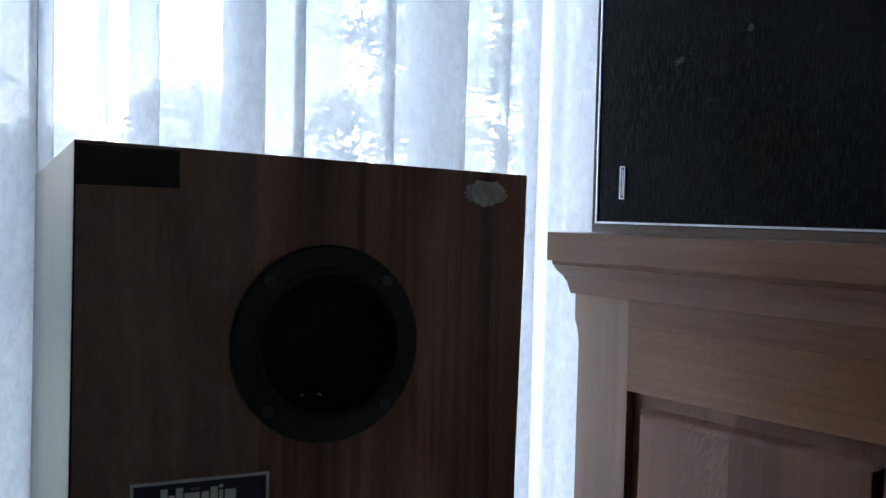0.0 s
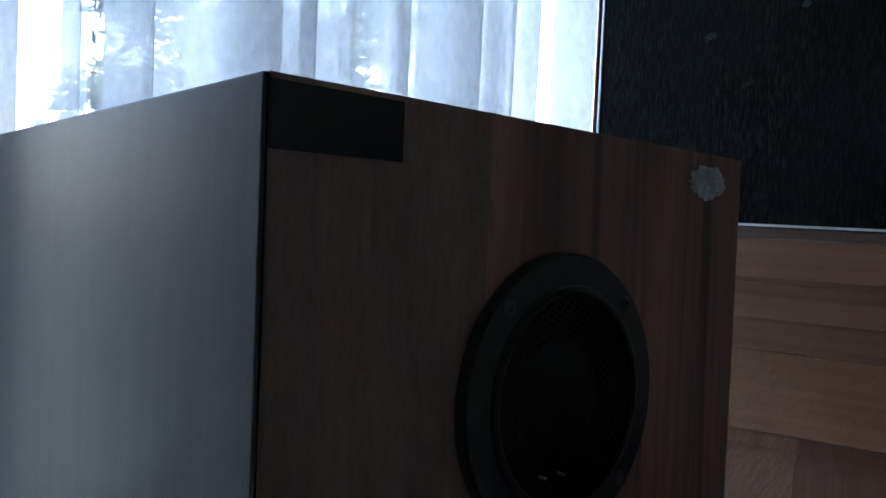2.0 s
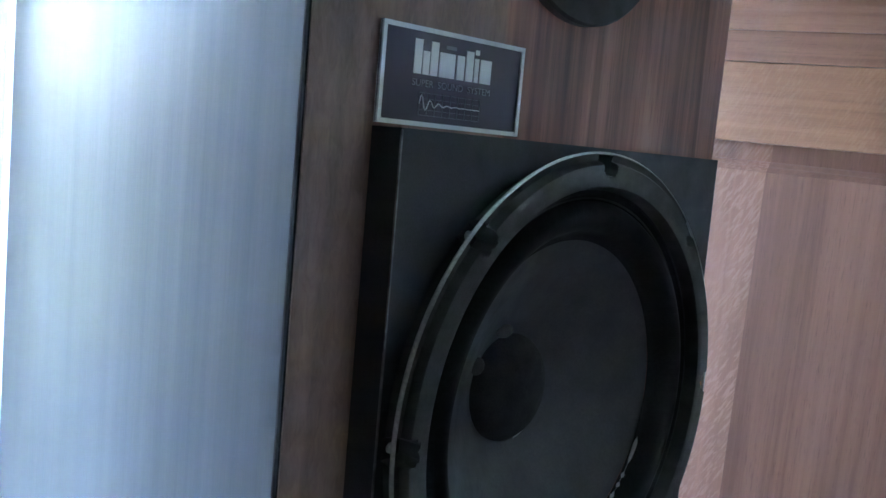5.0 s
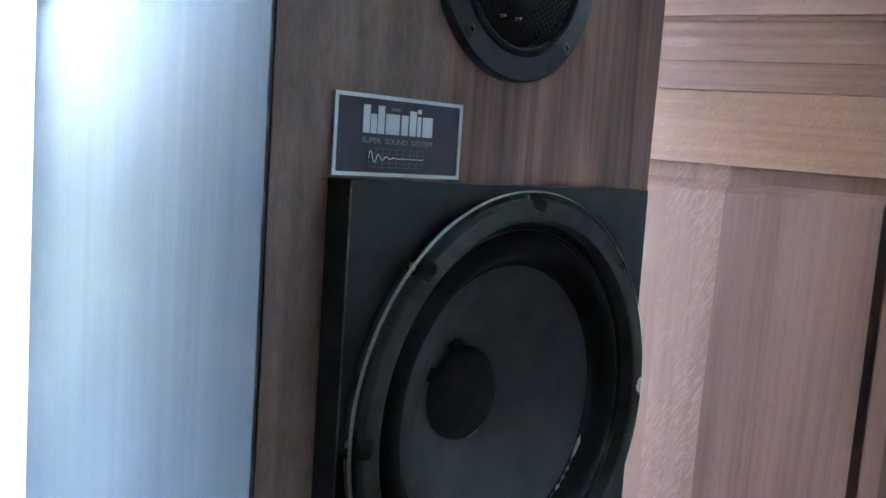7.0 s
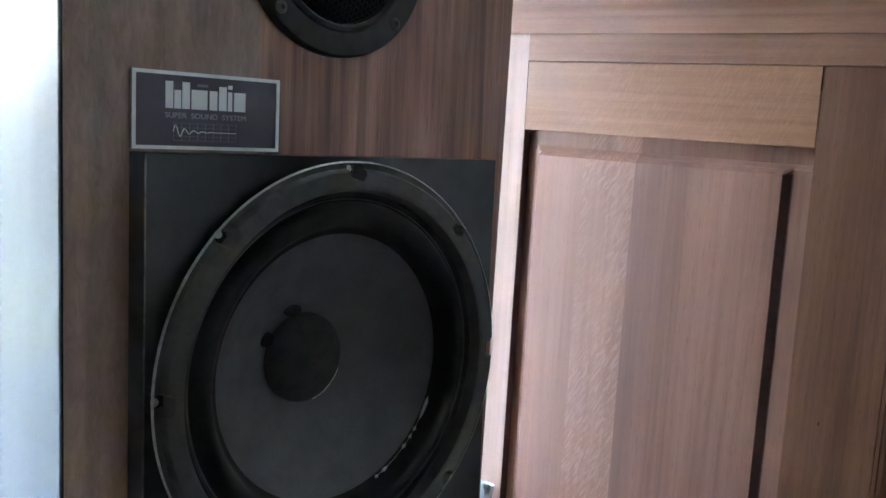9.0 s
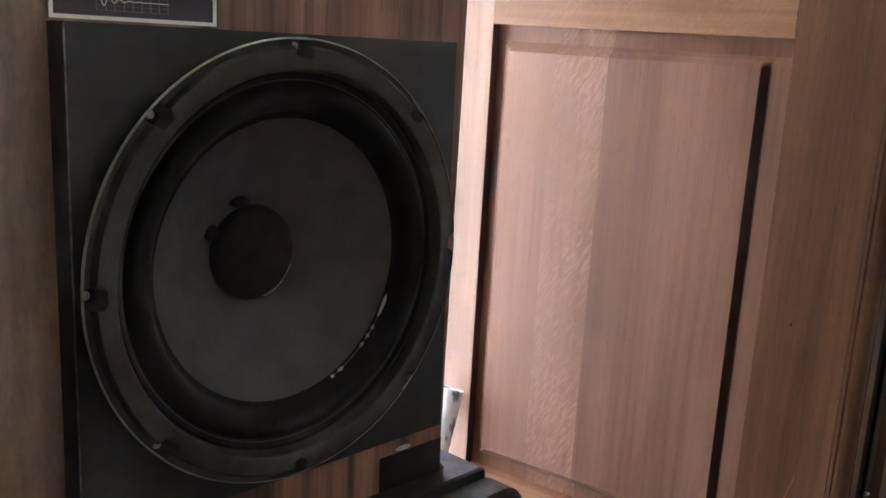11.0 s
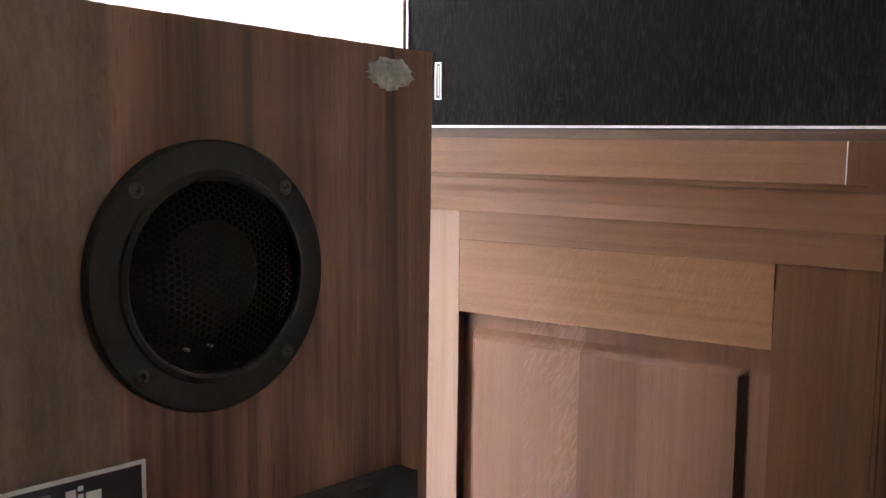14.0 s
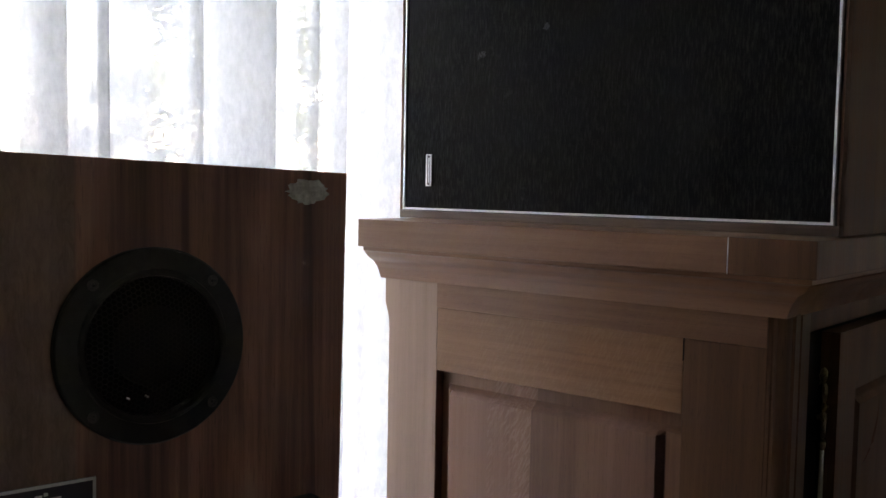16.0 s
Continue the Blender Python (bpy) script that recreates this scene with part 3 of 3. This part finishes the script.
def screw(x, z, y, parent, r=0.0042, mat=None, label="dark cross-head screw"):
    s = part("screw", lathe([(r, y + 0.0004), (r, y - 0.0004), (r * 0.75, y - 0.0010), (r * 0.45, y - 0.0011), (r * 0.35, y - 0.0002), (0.0, y - 0.0001)], x, z, 20), mat or DARK_STEEL, parent, label, True)
    return s


for sx, sz in ((-0.0455, 0.0465), (0.0455, 0.0465), (-0.0455, -0.0465), (0.0455, -0.0465)):
    screw(TX + sx, TZ + sz, -0.0068, tw)

# woofer
baffle = part("woofer_panel", pierced(0.0380, 0.3150, 0.4545, 0.7352, -0.0190, -0.0001, 0.117), BLACK_PAINT, spk, "raised black-painted woofer panel")
# pale strip for the worn edge and the highlight along it
part("worn_edge", box(0.0377, 0.0386, -0.0193, -0.0184, 0.4560, 0.7345), WORN_HIGHLIGHT, baffle, "worn edge, its highlight a pale strip")
NOTCHES = [math.pi / 4 * k for k in range(8)]


def basket():
    """The pressed ring, with rounded bolt notches sunk into its outer edge."""
    prof = [(R - 0.0050, -0.0188), (R - 0.0050, -0.0270), (R - 0.0008, -0.0276), (R, -0.0284), (R, -0.0300), (R - 0.0008, -0.0306), (R - 0.0022, -0.0300), (R - 0.0042, -0.0297), (R - 0.0050, -0.0330), (R - 0.0062, -0.0344), (R - 0.0100, -0.0346), (R - 0.0155, -0.0346), (R - 0.0172, -0.0338), (R - 0.0180, -0.0318), (R - 0.0190, -0.0262), (R - 0.0245, -0.0240)]
    fine = []
    for (r0, y0), (r1, y1) in zip(prof, prof[1:]):
        cuts = 3 if abs(r0 - r1) > 0.0025 else 1
        fine += [(r0 + (r1 - r0) * s / cuts, y0 + (y1 - y0) * s / cuts) for s in range(cuts)]
    fine.append(prof[-1])
    bm = bmesh.new()
    turns, rows = 512, []
    for r, y in fine:
        row = []
        for k in range(turns):
            a = 2 * math.pi * k / turns
            near = min(abs((a - q + math.pi) % (2 * math.pi) - math.pi) for q in NOTCHES)
            across, down = near * r, R - r
            inside = max((across / 0.0056) ** 2 + (max(0.0, down - 0.006) / 0.0056) ** 2, 0)
            sink = max(0.0, min(1.0, (1.12 - inside) / 0.3))
            yy = y + sink * max(0.0, (-0.0225 - y))
            row.append(bm.verts.new((CX + r * math.cos(a), yy, CZ + r * math.sin(a))))
        rows.append(row)
    for r0, r1 in zip(rows, rows[1:]):
        for k in range(turns):
            bm.faces.new((r0[k], r0[(k + 1) % turns], r1[(k + 1) % turns], r1[k]))
    return bm


ring = part("woofer", basket(), BLACK_METAL, spk, "large black woofer with a pressed metal ring", True)
part("rim", lathe([(R + 0.0002, -0.0286), (R + 0.0005, -0.0299), (R - 0.0004, -0.0310), (R - 0.0009, -0.0298)], CX, CZ, 160, True), STEEL, ring, "bare worn metal edge", True)
for a in NOTCHES:
    # black disc that puts the shade inside the notch into the colour
    part("notch_shade", lathe([(0.0044, -0.0228), (0.0, -0.0231)], CX + (R - 0.0090) * math.cos(a), CZ + (R - 0.0090) * math.sin(a), 16), GAP, ring, "black disc for the shaded bolt notch")
    screw(CX + (R - 0.0048) * math.cos(a), CZ + (R - 0.0048) * math.sin(a), -0.0232, ring, 0.0024, STEEL, "worn bright cross-head screw")
part("surround", lathe([(R - 0.0195, -0.0262), (0.1145, -0.0266), (0.1120, -0.0240), (0.1105, -0.0236), (0.1090, -0.0262), (0.1065, -0.0286), (0.1030, -0.0296), (0.0995, -0.0286), (0.0965, -0.0258), (0.0945, -0.0222), (0.0928, -0.0185), (0.0910, -0.0168), (0.0888, -0.0162)], CX, CZ, 128), RUBBER, ring, "black rolled rubber surround", True)
part("cone", lathe([(0.0905, -0.0150), (0.0880, -0.0138), (0.076, -0.0062), (0.060, 0.0035), (0.045, 0.0122), (0.0285, 0.0220), (0.020, 0.0250)], CX, CZ, 128), CONE, ring, "dark grey paper cone", True)
part("dust_cap", lathe([(0.0310, 0.0205), (0.0305, 0.0175), (0.0270, 0.0135), (0.0180, 0.0100), (0.0080, 0.0086), (0.0, 0.0082)], CX, CZ, 64), FELT, ring, "black felt dust cap", True)


def blob(cx, cz, y, rx, rz, tilt, parent, mat, name):
    bm = bmesh.new()
    bmesh.ops.create_uvsphere(bm, u_segments=16, v_segments=8, radius=1.0)
    bmesh.ops.transform(bm, matrix=Matrix.Translation((cx, y, cz)) @ pose(0, 0, 0, 0, tilt, 0) @ Matrix.Diagonal((rx, 0.0022, rz, 1)), verts=bm.verts)
    return part(name, bm, mat, parent, smooth=True)


for ang, rx, rz in ((110, 0.0075, 0.0040), (153, 0.0055, 0.0050)):
    a = math.radians(ang)
    blob(CX + 0.0365 * math.cos(a), CZ + 0.0365 * math.sin(a), 0.0155, rx, rz, 0, ring, FELT, "lead_joint")
rng = random.Random(12)
bead = []
for k in range(61):
    a = math.radians(-66 + 0.75 * k)
    bead.append((CX + 0.0908 * math.cos(a), -0.0172, CZ + 0.0908 * math.sin(a)))
part("glue_bead", tube(bead, lambda s: 0.0001 + 0.0013 * max(0.0, math.sin(38 * s + 3 * math.sin(11 * s))), 8), GLUE, ring, "shiny bead of dried glue", True)
part("glue_bead", tube([(CX + 0.031 * math.cos(math.radians(q)), 0.0182, CZ + 0.031 * math.sin(math.radians(q))) for q in range(-75, -20, 6)], 0.0007, 6), GLUE, ring, "shiny bead of dried glue", True)

# ---- black box under the loudspeaker ----
sub = thing("bass_speaker", LEAN, "black box with a rounded front panel under the loudspeaker", "bass speaker")
part("body", box(-0.020, 0.368, -0.022, 0.300, 0.0, BASE - 0.0004, 0.004), BLACK_PAINT, sub)
outline = []
for cx, cz, a0 in ((0.362, 0.372, 0), (-0.008, 0.372, 90), (-0.008, 0.030, 180), (0.362, 0.030, 270)):
    outline += [(cx + 0.025 * math.cos(radians(a0 + 15 * k)), cz + 0.025 * math.sin(radians(a0 + 15 * k))) for k in range(7)]
part("front_panel", sweep(outline, [lambda a, b: (a, -0.0218, b), lambda a, b: (a, -0.046, b), lambda a, b: (0.177 + (a - 0.177) * 0.985, -0.050, 0.2 + (b - 0.2) * 0.985)]), BLACK_METAL, sub, "black front panel with rounded corners", True)

# ---- oak sideboard ----
board = thing("oak_sideboard", ROOM, "stained oak sideboard with a framed side panel and moulded top", "sideboard")
LEN, WIDE = 0.455, 1.45
part("carcass", box(-0.080, LEN - 0.012, 0.0185, WIDE, 0.05, 0.9135), OAK_Z, board)


def stile_left():
    """Upright with a corner chamfer that stops below the moulding."""
    bm = bmesh.new()
    rows = []
    for z, c in ((0.0, 0.0012), (0.05, 0.0012), (0.07, 0.0095), (0.80, 0.0095), (0.815, 0.0085), (0.828, 0.0045), (0.836, 0.0012), (0.9135, 0.0012)):
        rows.append([bm.verts.new(p) for p in ((-0.0945 + c, 0.0, z), (0.0, 0.0, z), (0.0, 0.018, z), (-0.0945, 0.018, z), (-0.0945, c, z))])
    for a, b in zip(rows, rows[1:]):
        for k in range(5):
            bm.faces.new((a[k], a[(k + 1) % 5], b[(k + 1) % 5], b[k]))
    bm.faces.new(rows[0])
    bm.faces.new(rows[-1])
    return bm


side = part("side_frame", stile_left(), OAK_WINDOW_LIT, board, "framed side with a raised panel")
part("stile", box(0.3490, 0.4400, 0.0, 0.018, 0.0, 0.8375, 0.0010), OAK_STILE_SHADED, side, "golden brown oak upright")
part("top_rail", box(0.0004, 0.3486, 0.0, 0.018, 0.7545, 0.8375, 0.0010), OAK_GOLD, side, "golden oak rail")
part("bottom_rail", box(0.0004, 0.3486, 0.0, 0.018, 0.05, 0.1900, 0.0010), OAK_GOLD, side, "golden oak rail")
part("frieze", box(0.0004, 0.4400, -0.0018, 0.018, 0.8377, 0.9135, 0.0006), OAK_X, side)


def raised(x0, x1, z0, z1, split_lo, split_hi, left, right):
    """One board of the raised panel: a flat field, a small step, and a bevel down into the groove."""
    bm = bmesh.new()
    cut = ((0.0, 0.0150), (0.0120, 0.0147), (0.0125, 0.0125), (0.0170, 0.0092), (0.0180, 0.0092), (0.0186, 0.0068), (0.0235, 0.0012))
    far = ((0.0, 0.0066), (0.0200, 0.0062), (0.0206, 0.0098), (0.0228, 0.0098), (0.0300, 0.0030), (0.0306, 0.0012))
    rise = ((0.0, 0.0150), (0.0185, 0.0146), (0.0195, 0.0130), (0.0235, 0.0086), (0.0245, 0.0070), (0.0300, 0.0012))
    zs = [(z0 + d, y) for d, y in rise] + [(z1 - d, y) for d, y in reversed(rise)]
    xs = [(x0 + d, y) for d, y in cut] if left else [(split_lo, 0.0015)]
    xs += [(x1 - d, y) for d, y in reversed(far)] if right else [(split_hi, 0.0015)]
    grid = [[bm.verts.new((x, max(yx, yz), z)) for z, yz in zs] for x, yx in xs]
    for a, b in zip(grid, grid[1:]):
        for k in range(len(zs) - 1):
            bm.faces.new((a[k], a[k + 1], b[k + 1], b[k]))
    return bm


part("panel_board", raised(0.0, 0.349, 0.1900, 0.7545, 0, 0.0853, True, False), OAK_PALE, side, "pale oak board")
part("panel_board", raised(0.0, 0.349, 0.1900, 0.7545, 0.0855, 0.1518, False, False), OAK_RAY, side, "quartered oak board with pale flecks")
part("panel_board", raised(0.0, 0.349, 0.1900, 0.7545, 0.1520, 0, False, True), OAK_PLAIN, side, "plain oak board")

# dark red strips that put the shade into the grooves of the panel
part("groove", box(0.0002, 0.0010, 0.0006, 0.0146, 0.1905, 0.7540), GROOVE_SHADE, side, "dark red strip for shade in the groove")
part("groove", sweep([(0.349 - 0.0302, 0.0026), (0.349 - 0.0226, 0.0092), (0.349 - 0.0207, 0.0092), (0.349 - 0.0207, 0.0100), (0.349 - 0.0232, 0.0100), (0.349 - 0.0305, 0.0036)], [lambda a, b: (a, b, 0.2205), lambda a, b: (a, b, 0.7255)]), GROOVE_SHADE, side, "dark red strip for shade in the groove")
part("crack", box(0.3480, 0.3492, -0.0006, 0.004, 0.8130, 0.8372), GAP, side, "dark open joint at the top of the upright")
for x, z, w, h, tilt in ((0.383, 0.470, 0.0007, 0.0020, 8), (0.404, 0.293, 0.0007, 0.016, 14)):
    dent = box(-w, w, -0.0006, 0.002, -h, h, 0.0004, 1)
    bmesh.ops.transform(dent, matrix=Matrix.Translation((x, 0, z)) @ pose(0, 0, 0, 0, tilt, 0), verts=dent.verts)
    part("dent", dent, OAK_PALE if h > 0.01 else GAP, side, "scratch in the oak" if h > 0.01 else "small dark knot")

# corner post with flutes, and the top with its moulding, which both turn the front corner
post_prof = [(0.4402, 0.0), (0.4440, 0.0), (0.4450, 0.0010), (0.4465, 0.0010), (0.4490, 0.0004)]
post_prof += [(0.4490 + 0.011 * math.sin(radians(q)), 0.012 - 0.0112 * math.cos(radians(q))) for q in range(0, 91, 15)]
post_prof += [(0.4575, 0.0150), (0.4575, 0.0190), (0.4605, 0.0210), (0.4605, 0.0340), (0.4560, 0.0370), (0.4560, 0.0420), (0.4590, 0.0440), (0.4590, 0.0680), (0.4402, 0.0680)]
part("corner_post", sweep(post_prof, [lambda a, b: (a, b, 0.0), lambda a, b: (a, b, 0.9135)]), OAK_STILE_SHADED, board, "fluted corner post", True)
part("front_rail", box(0.4404, 0.4560, 0.0684, WIDE, 0.8480, 0.9135, 0.0008), OAK_SHADED, board)
part("plinth", box(0.4404, 0.4560, 0.0684, WIDE, 0.0, 0.085, 0.0008), OAK_Y, board)
part("end_panel", box(-0.0945, LEN, WIDE + 0.0005, WIDE + 0.018, 0.0, 0.9135, 0.001), OAK_Z, board)


def corner_sweep(profile, x_back):
    """A profile (out, z) along the side, round the front corner and along the front."""
    at_back = lambda a, z: (x_back, -a, z)
    at_corner = lambda a, z: (LEN + a, -a, z)
    at_far = lambda a, z: (LEN + a, WIDE + 0.018, z)
    return sweep(profile, [at_back, at_corner, at_far])


mould = [(-0.004, 0.9138), (0.0395, 0.9138), (0.0395, 0.9088), (0.0372, 0.9078), (0.0350, 0.9050), (0.0315, 0.9012), (0.0265, 0.8978), (0.0215, 0.8952), (0.0175, 0.8920), (0.0150, 0.8880), (0.0125, 0.8866), (0.0105, 0.8830), (0.0080, 0.8780), (0.0060, 0.8735), (0.0045, 0.8700), (-0.004, 0.8700)]
part("cornice", corner_sweep(mould, -0.0985), OAK_X, board, "stepped moulding under the top", True)
top_a = box(-0.1035, 0.4128, -0.0450, WIDE + 0.04, 0.9140, 0.9510, 0.0012)
part("top_board", top_a, OAK_X, board, "thick oak top")
# the end's darker brown also holds the front corner's shade
part("top_board", box(0.4133, LEN + 0.045, -0.0450, WIDE + 0.04, 0.9140, 0.9510, 0.0012), OAK_STILE_SHADED, board, "darker end of the thick oak top")
part("top_joint", box(0.4126, 0.4135, -0.0453, -0.0440, 0.9145, 0.9505), PRINT, board, "pale open joint")


def sideboard_door(y0, y1):
    d = part("door", rect_frame(y0, y1, 0.0880, 0.8450, 0.062, -0.010, 0.010), OAK_SHADED, board, "oak door on brass hinges")
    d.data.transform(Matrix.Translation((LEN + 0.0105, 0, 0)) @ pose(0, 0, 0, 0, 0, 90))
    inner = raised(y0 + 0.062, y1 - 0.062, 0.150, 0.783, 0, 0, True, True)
    p = part("door_panel", inner, OAK_SHADED, d)
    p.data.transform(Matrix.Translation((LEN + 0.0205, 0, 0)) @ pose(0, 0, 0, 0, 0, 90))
    hx, hy = LEN + 0.0070, y0 - 0.0070
    h = part("hinge", tube([(hx, hy, 0.270 + 0.01 * k) for k in range(46)], 0.0046, 12), POLISHED, d, "long polished metal hinge barrel", True)
    knuckles = ((0.0046, 0.716), (0.0062, 0.720), (0.0062, 0.726), (0.0040, 0.729), (0.0054, 0.736), (0.0054, 0.754), (0.0040, 0.758), (0.0064, 0.763), (0.0040, 0.769), (0.0056, 0.775), (0.0056, 0.786), (0.0030, 0.791), (0.0052, 0.798), (0.0030, 0.804), (0.0004, 0.807))
    turned = lathe([(r, -z) for r, z in knuckles], 0, 0, 16)
    bmesh.ops.transform(turned, matrix=Matrix.Translation((hx, hy, 0)) @ pose(0, 0, 0, -90), verts=turned.verts)
    part("knuckle", turned, BRASS, h, "turned brass hinge knuckles", True)
    ball = bmesh.new()
    bmesh.ops.create_uvsphere(ball, u_segments=16, v_segments=10, radius=0.0062, matrix=Matrix.Translation((hx, hy, 0.264)))
    part("finial", ball, POLISHED, h, "small polished ball", True)
    ym, zm = (y0 + y1) / 2, 0.4665
    for sy, sz in ((-1, 1), (1, 1), (-1, -1), (1, -1)):
        cy, cz = ym + sy * (0.5 * (y1 - y0) - 0.090), zm + sz * 0.285
        part("carving", tube([(LEN + 0.0165, cy - sy * 0.075 * math.cos(radians(q)), cz - sz * 0.075 * math.sin(radians(q))) for q in range(0, 91, 9)], lambda s: 0.0048 - 0.002 * abs(2 * s - 1), 8), OAK_SHADED, d, "carved curved moulding", True)
    return d


sideboard_door(0.1160, 0.545)
sideboard_door(0.550, 1.00)
sideboard_door(1.005, 1.44)
# black slab that stands for the shade between post and doors
part("reveal", box(0.4404, 0.4500, 0.0684, WIDE, 0.0855, 0.8475), GAP, board, "black fill for the shaded gap behind the doors")

# ---- loudspeaker on the sideboard ----
GY, GX0, GX1, GZ0, GZ1 = 0.060, -0.1175, 0.4805, 0.9630, 1.3150
shelf = thing("shelf_loudspeaker", ROOM, "walnut loudspeaker with black cloth grille and silver trim on the sideboard", "loudspeaker")
# the cabinet's walnut takes the same shade-darkened brown
part("cabinet_body", box(GX0 - 0.006, GX1 + 0.006, GY + 0.012, GY + 0.300, 0.9512, GZ1 + 0.012, 0.0015), OAK_SHADED, shelf, "walnut-veneer cabinet")
part("front_lip", box(GX0 - 0.006, GX1 + 0.006, GY - 0.001, GY + 0.0122, 0.9512, GZ0 - 0.0012, 0.0008), WALNUT_X, shelf)
part("front_lip", box(GX0 - 0.006, GX1 + 0.006, GY - 0.001, GY + 0.0122, GZ1 + 0.0012, GZ1 + 0.012, 0.0008), WALNUT_X, shelf)
for x0, x1 in ((GX0 - 0.006, GX0 - 0.0035), (GX1 + 0.0035, GX1 + 0.006)):
    part("front_lip", box(x0, x1, GY - 0.001, GY + 0.0122, GZ0 - 0.0010, GZ1 + 0.0010, 0.0006), OAK_SHADED, shelf)
part("backing", box(GX0 - 0.0034, GX1 + 0.0034, GY + 0.004, GY + 0.0121, GZ0 - 0.0010, GZ1 + 0.0010), GAP, shelf)
part("trim", rect_frame(GX0, GX1, GZ0, GZ1, 0.0028, GY - 0.002, GY + 0.0042), SILVER, shelf, "narrow silver trim")
part("grille", box(GX0 + 0.0030, GX1 - 0.0030, GY, GY + 0.0041, GZ0 + 0.0030, GZ1 - 0.0030, 0.0008), CLOTH, shelf, "black slubbed grille cloth")
badge = part("badge", rect_frame(-0.0745, -0.0655, 0.9965, 1.0405, 0.0016, GY - 0.0022, GY), SILVER, shelf, "small upright silver badge")
part("badge_face", box(-0.0730, -0.0670, GY - 0.0010, GY + 0.0002, 0.9980, 1.0390), DARK_STEEL, badge)
part("badge_bar", box(-0.0706, -0.0694, GY - 0.0016, GY - 0.0008, 1.0010, 1.0360), SILVER, badge)

for x, z, r, seed in ((0.0170, 1.1710, 0.0075, 3), (0.1210, 1.1990, 0.0040, 5)):
    lint = bmesh.new()
    rng = random.Random(seed)
    for k in range(26):
        a, d = rng.uniform(0, 6.28), r * rng.random() ** 0.7
        c = Vector((x + d * math.cos(a), GY - 0.0006, z + 0.7 * d * math.sin(a)))
        w = Vector((rng.uniform(-1, 1), rng.uniform(-0.2, 0.2), rng.uniform(-1, 1))) * 0.0030
        h = Vector((-w.z, 0, w.x)) * 0.16
        lint.faces.new([lint.verts.new(c + v) for v in (-w - h, w - h, w + h, -w + h)])
    part("lint", lint, LINT, shelf, "pale wisp of lint on the cloth")

# ---- rolled paper between loudspeaker and sideboard ----
roll = thing("paper_roll", Matrix(), "rolled printed white paper leaning against the oak sideboard", "paper roll")
RT = Vector((0.664, 0.300, 0.297))
RB = Vector((0.575, 0.295, 0.001))
axis = (RT - RB).normalized()
s1 = axis.orthogonal().normalized()
s2 = axis.cross(s1)
rb = bmesh.new()
prev = None
for k in range(90):
    a = 0.16 * k
    r = 0.008 + 0.0125 * k / 90
    pair = [rb.verts.new(p + r * (math.cos(a) * s1 + math.sin(a) * s2)) for p in (RB, RT)]
    if prev:
        rb.faces.new((prev[0], pair[0], pair[1], prev[1]))
    prev = pair
sheet = part("sheet", rb, PAPER_M, roll, smooth=True)
sheet.modifiers.new("thickness", "SOLIDIFY").thickness = 0.0004
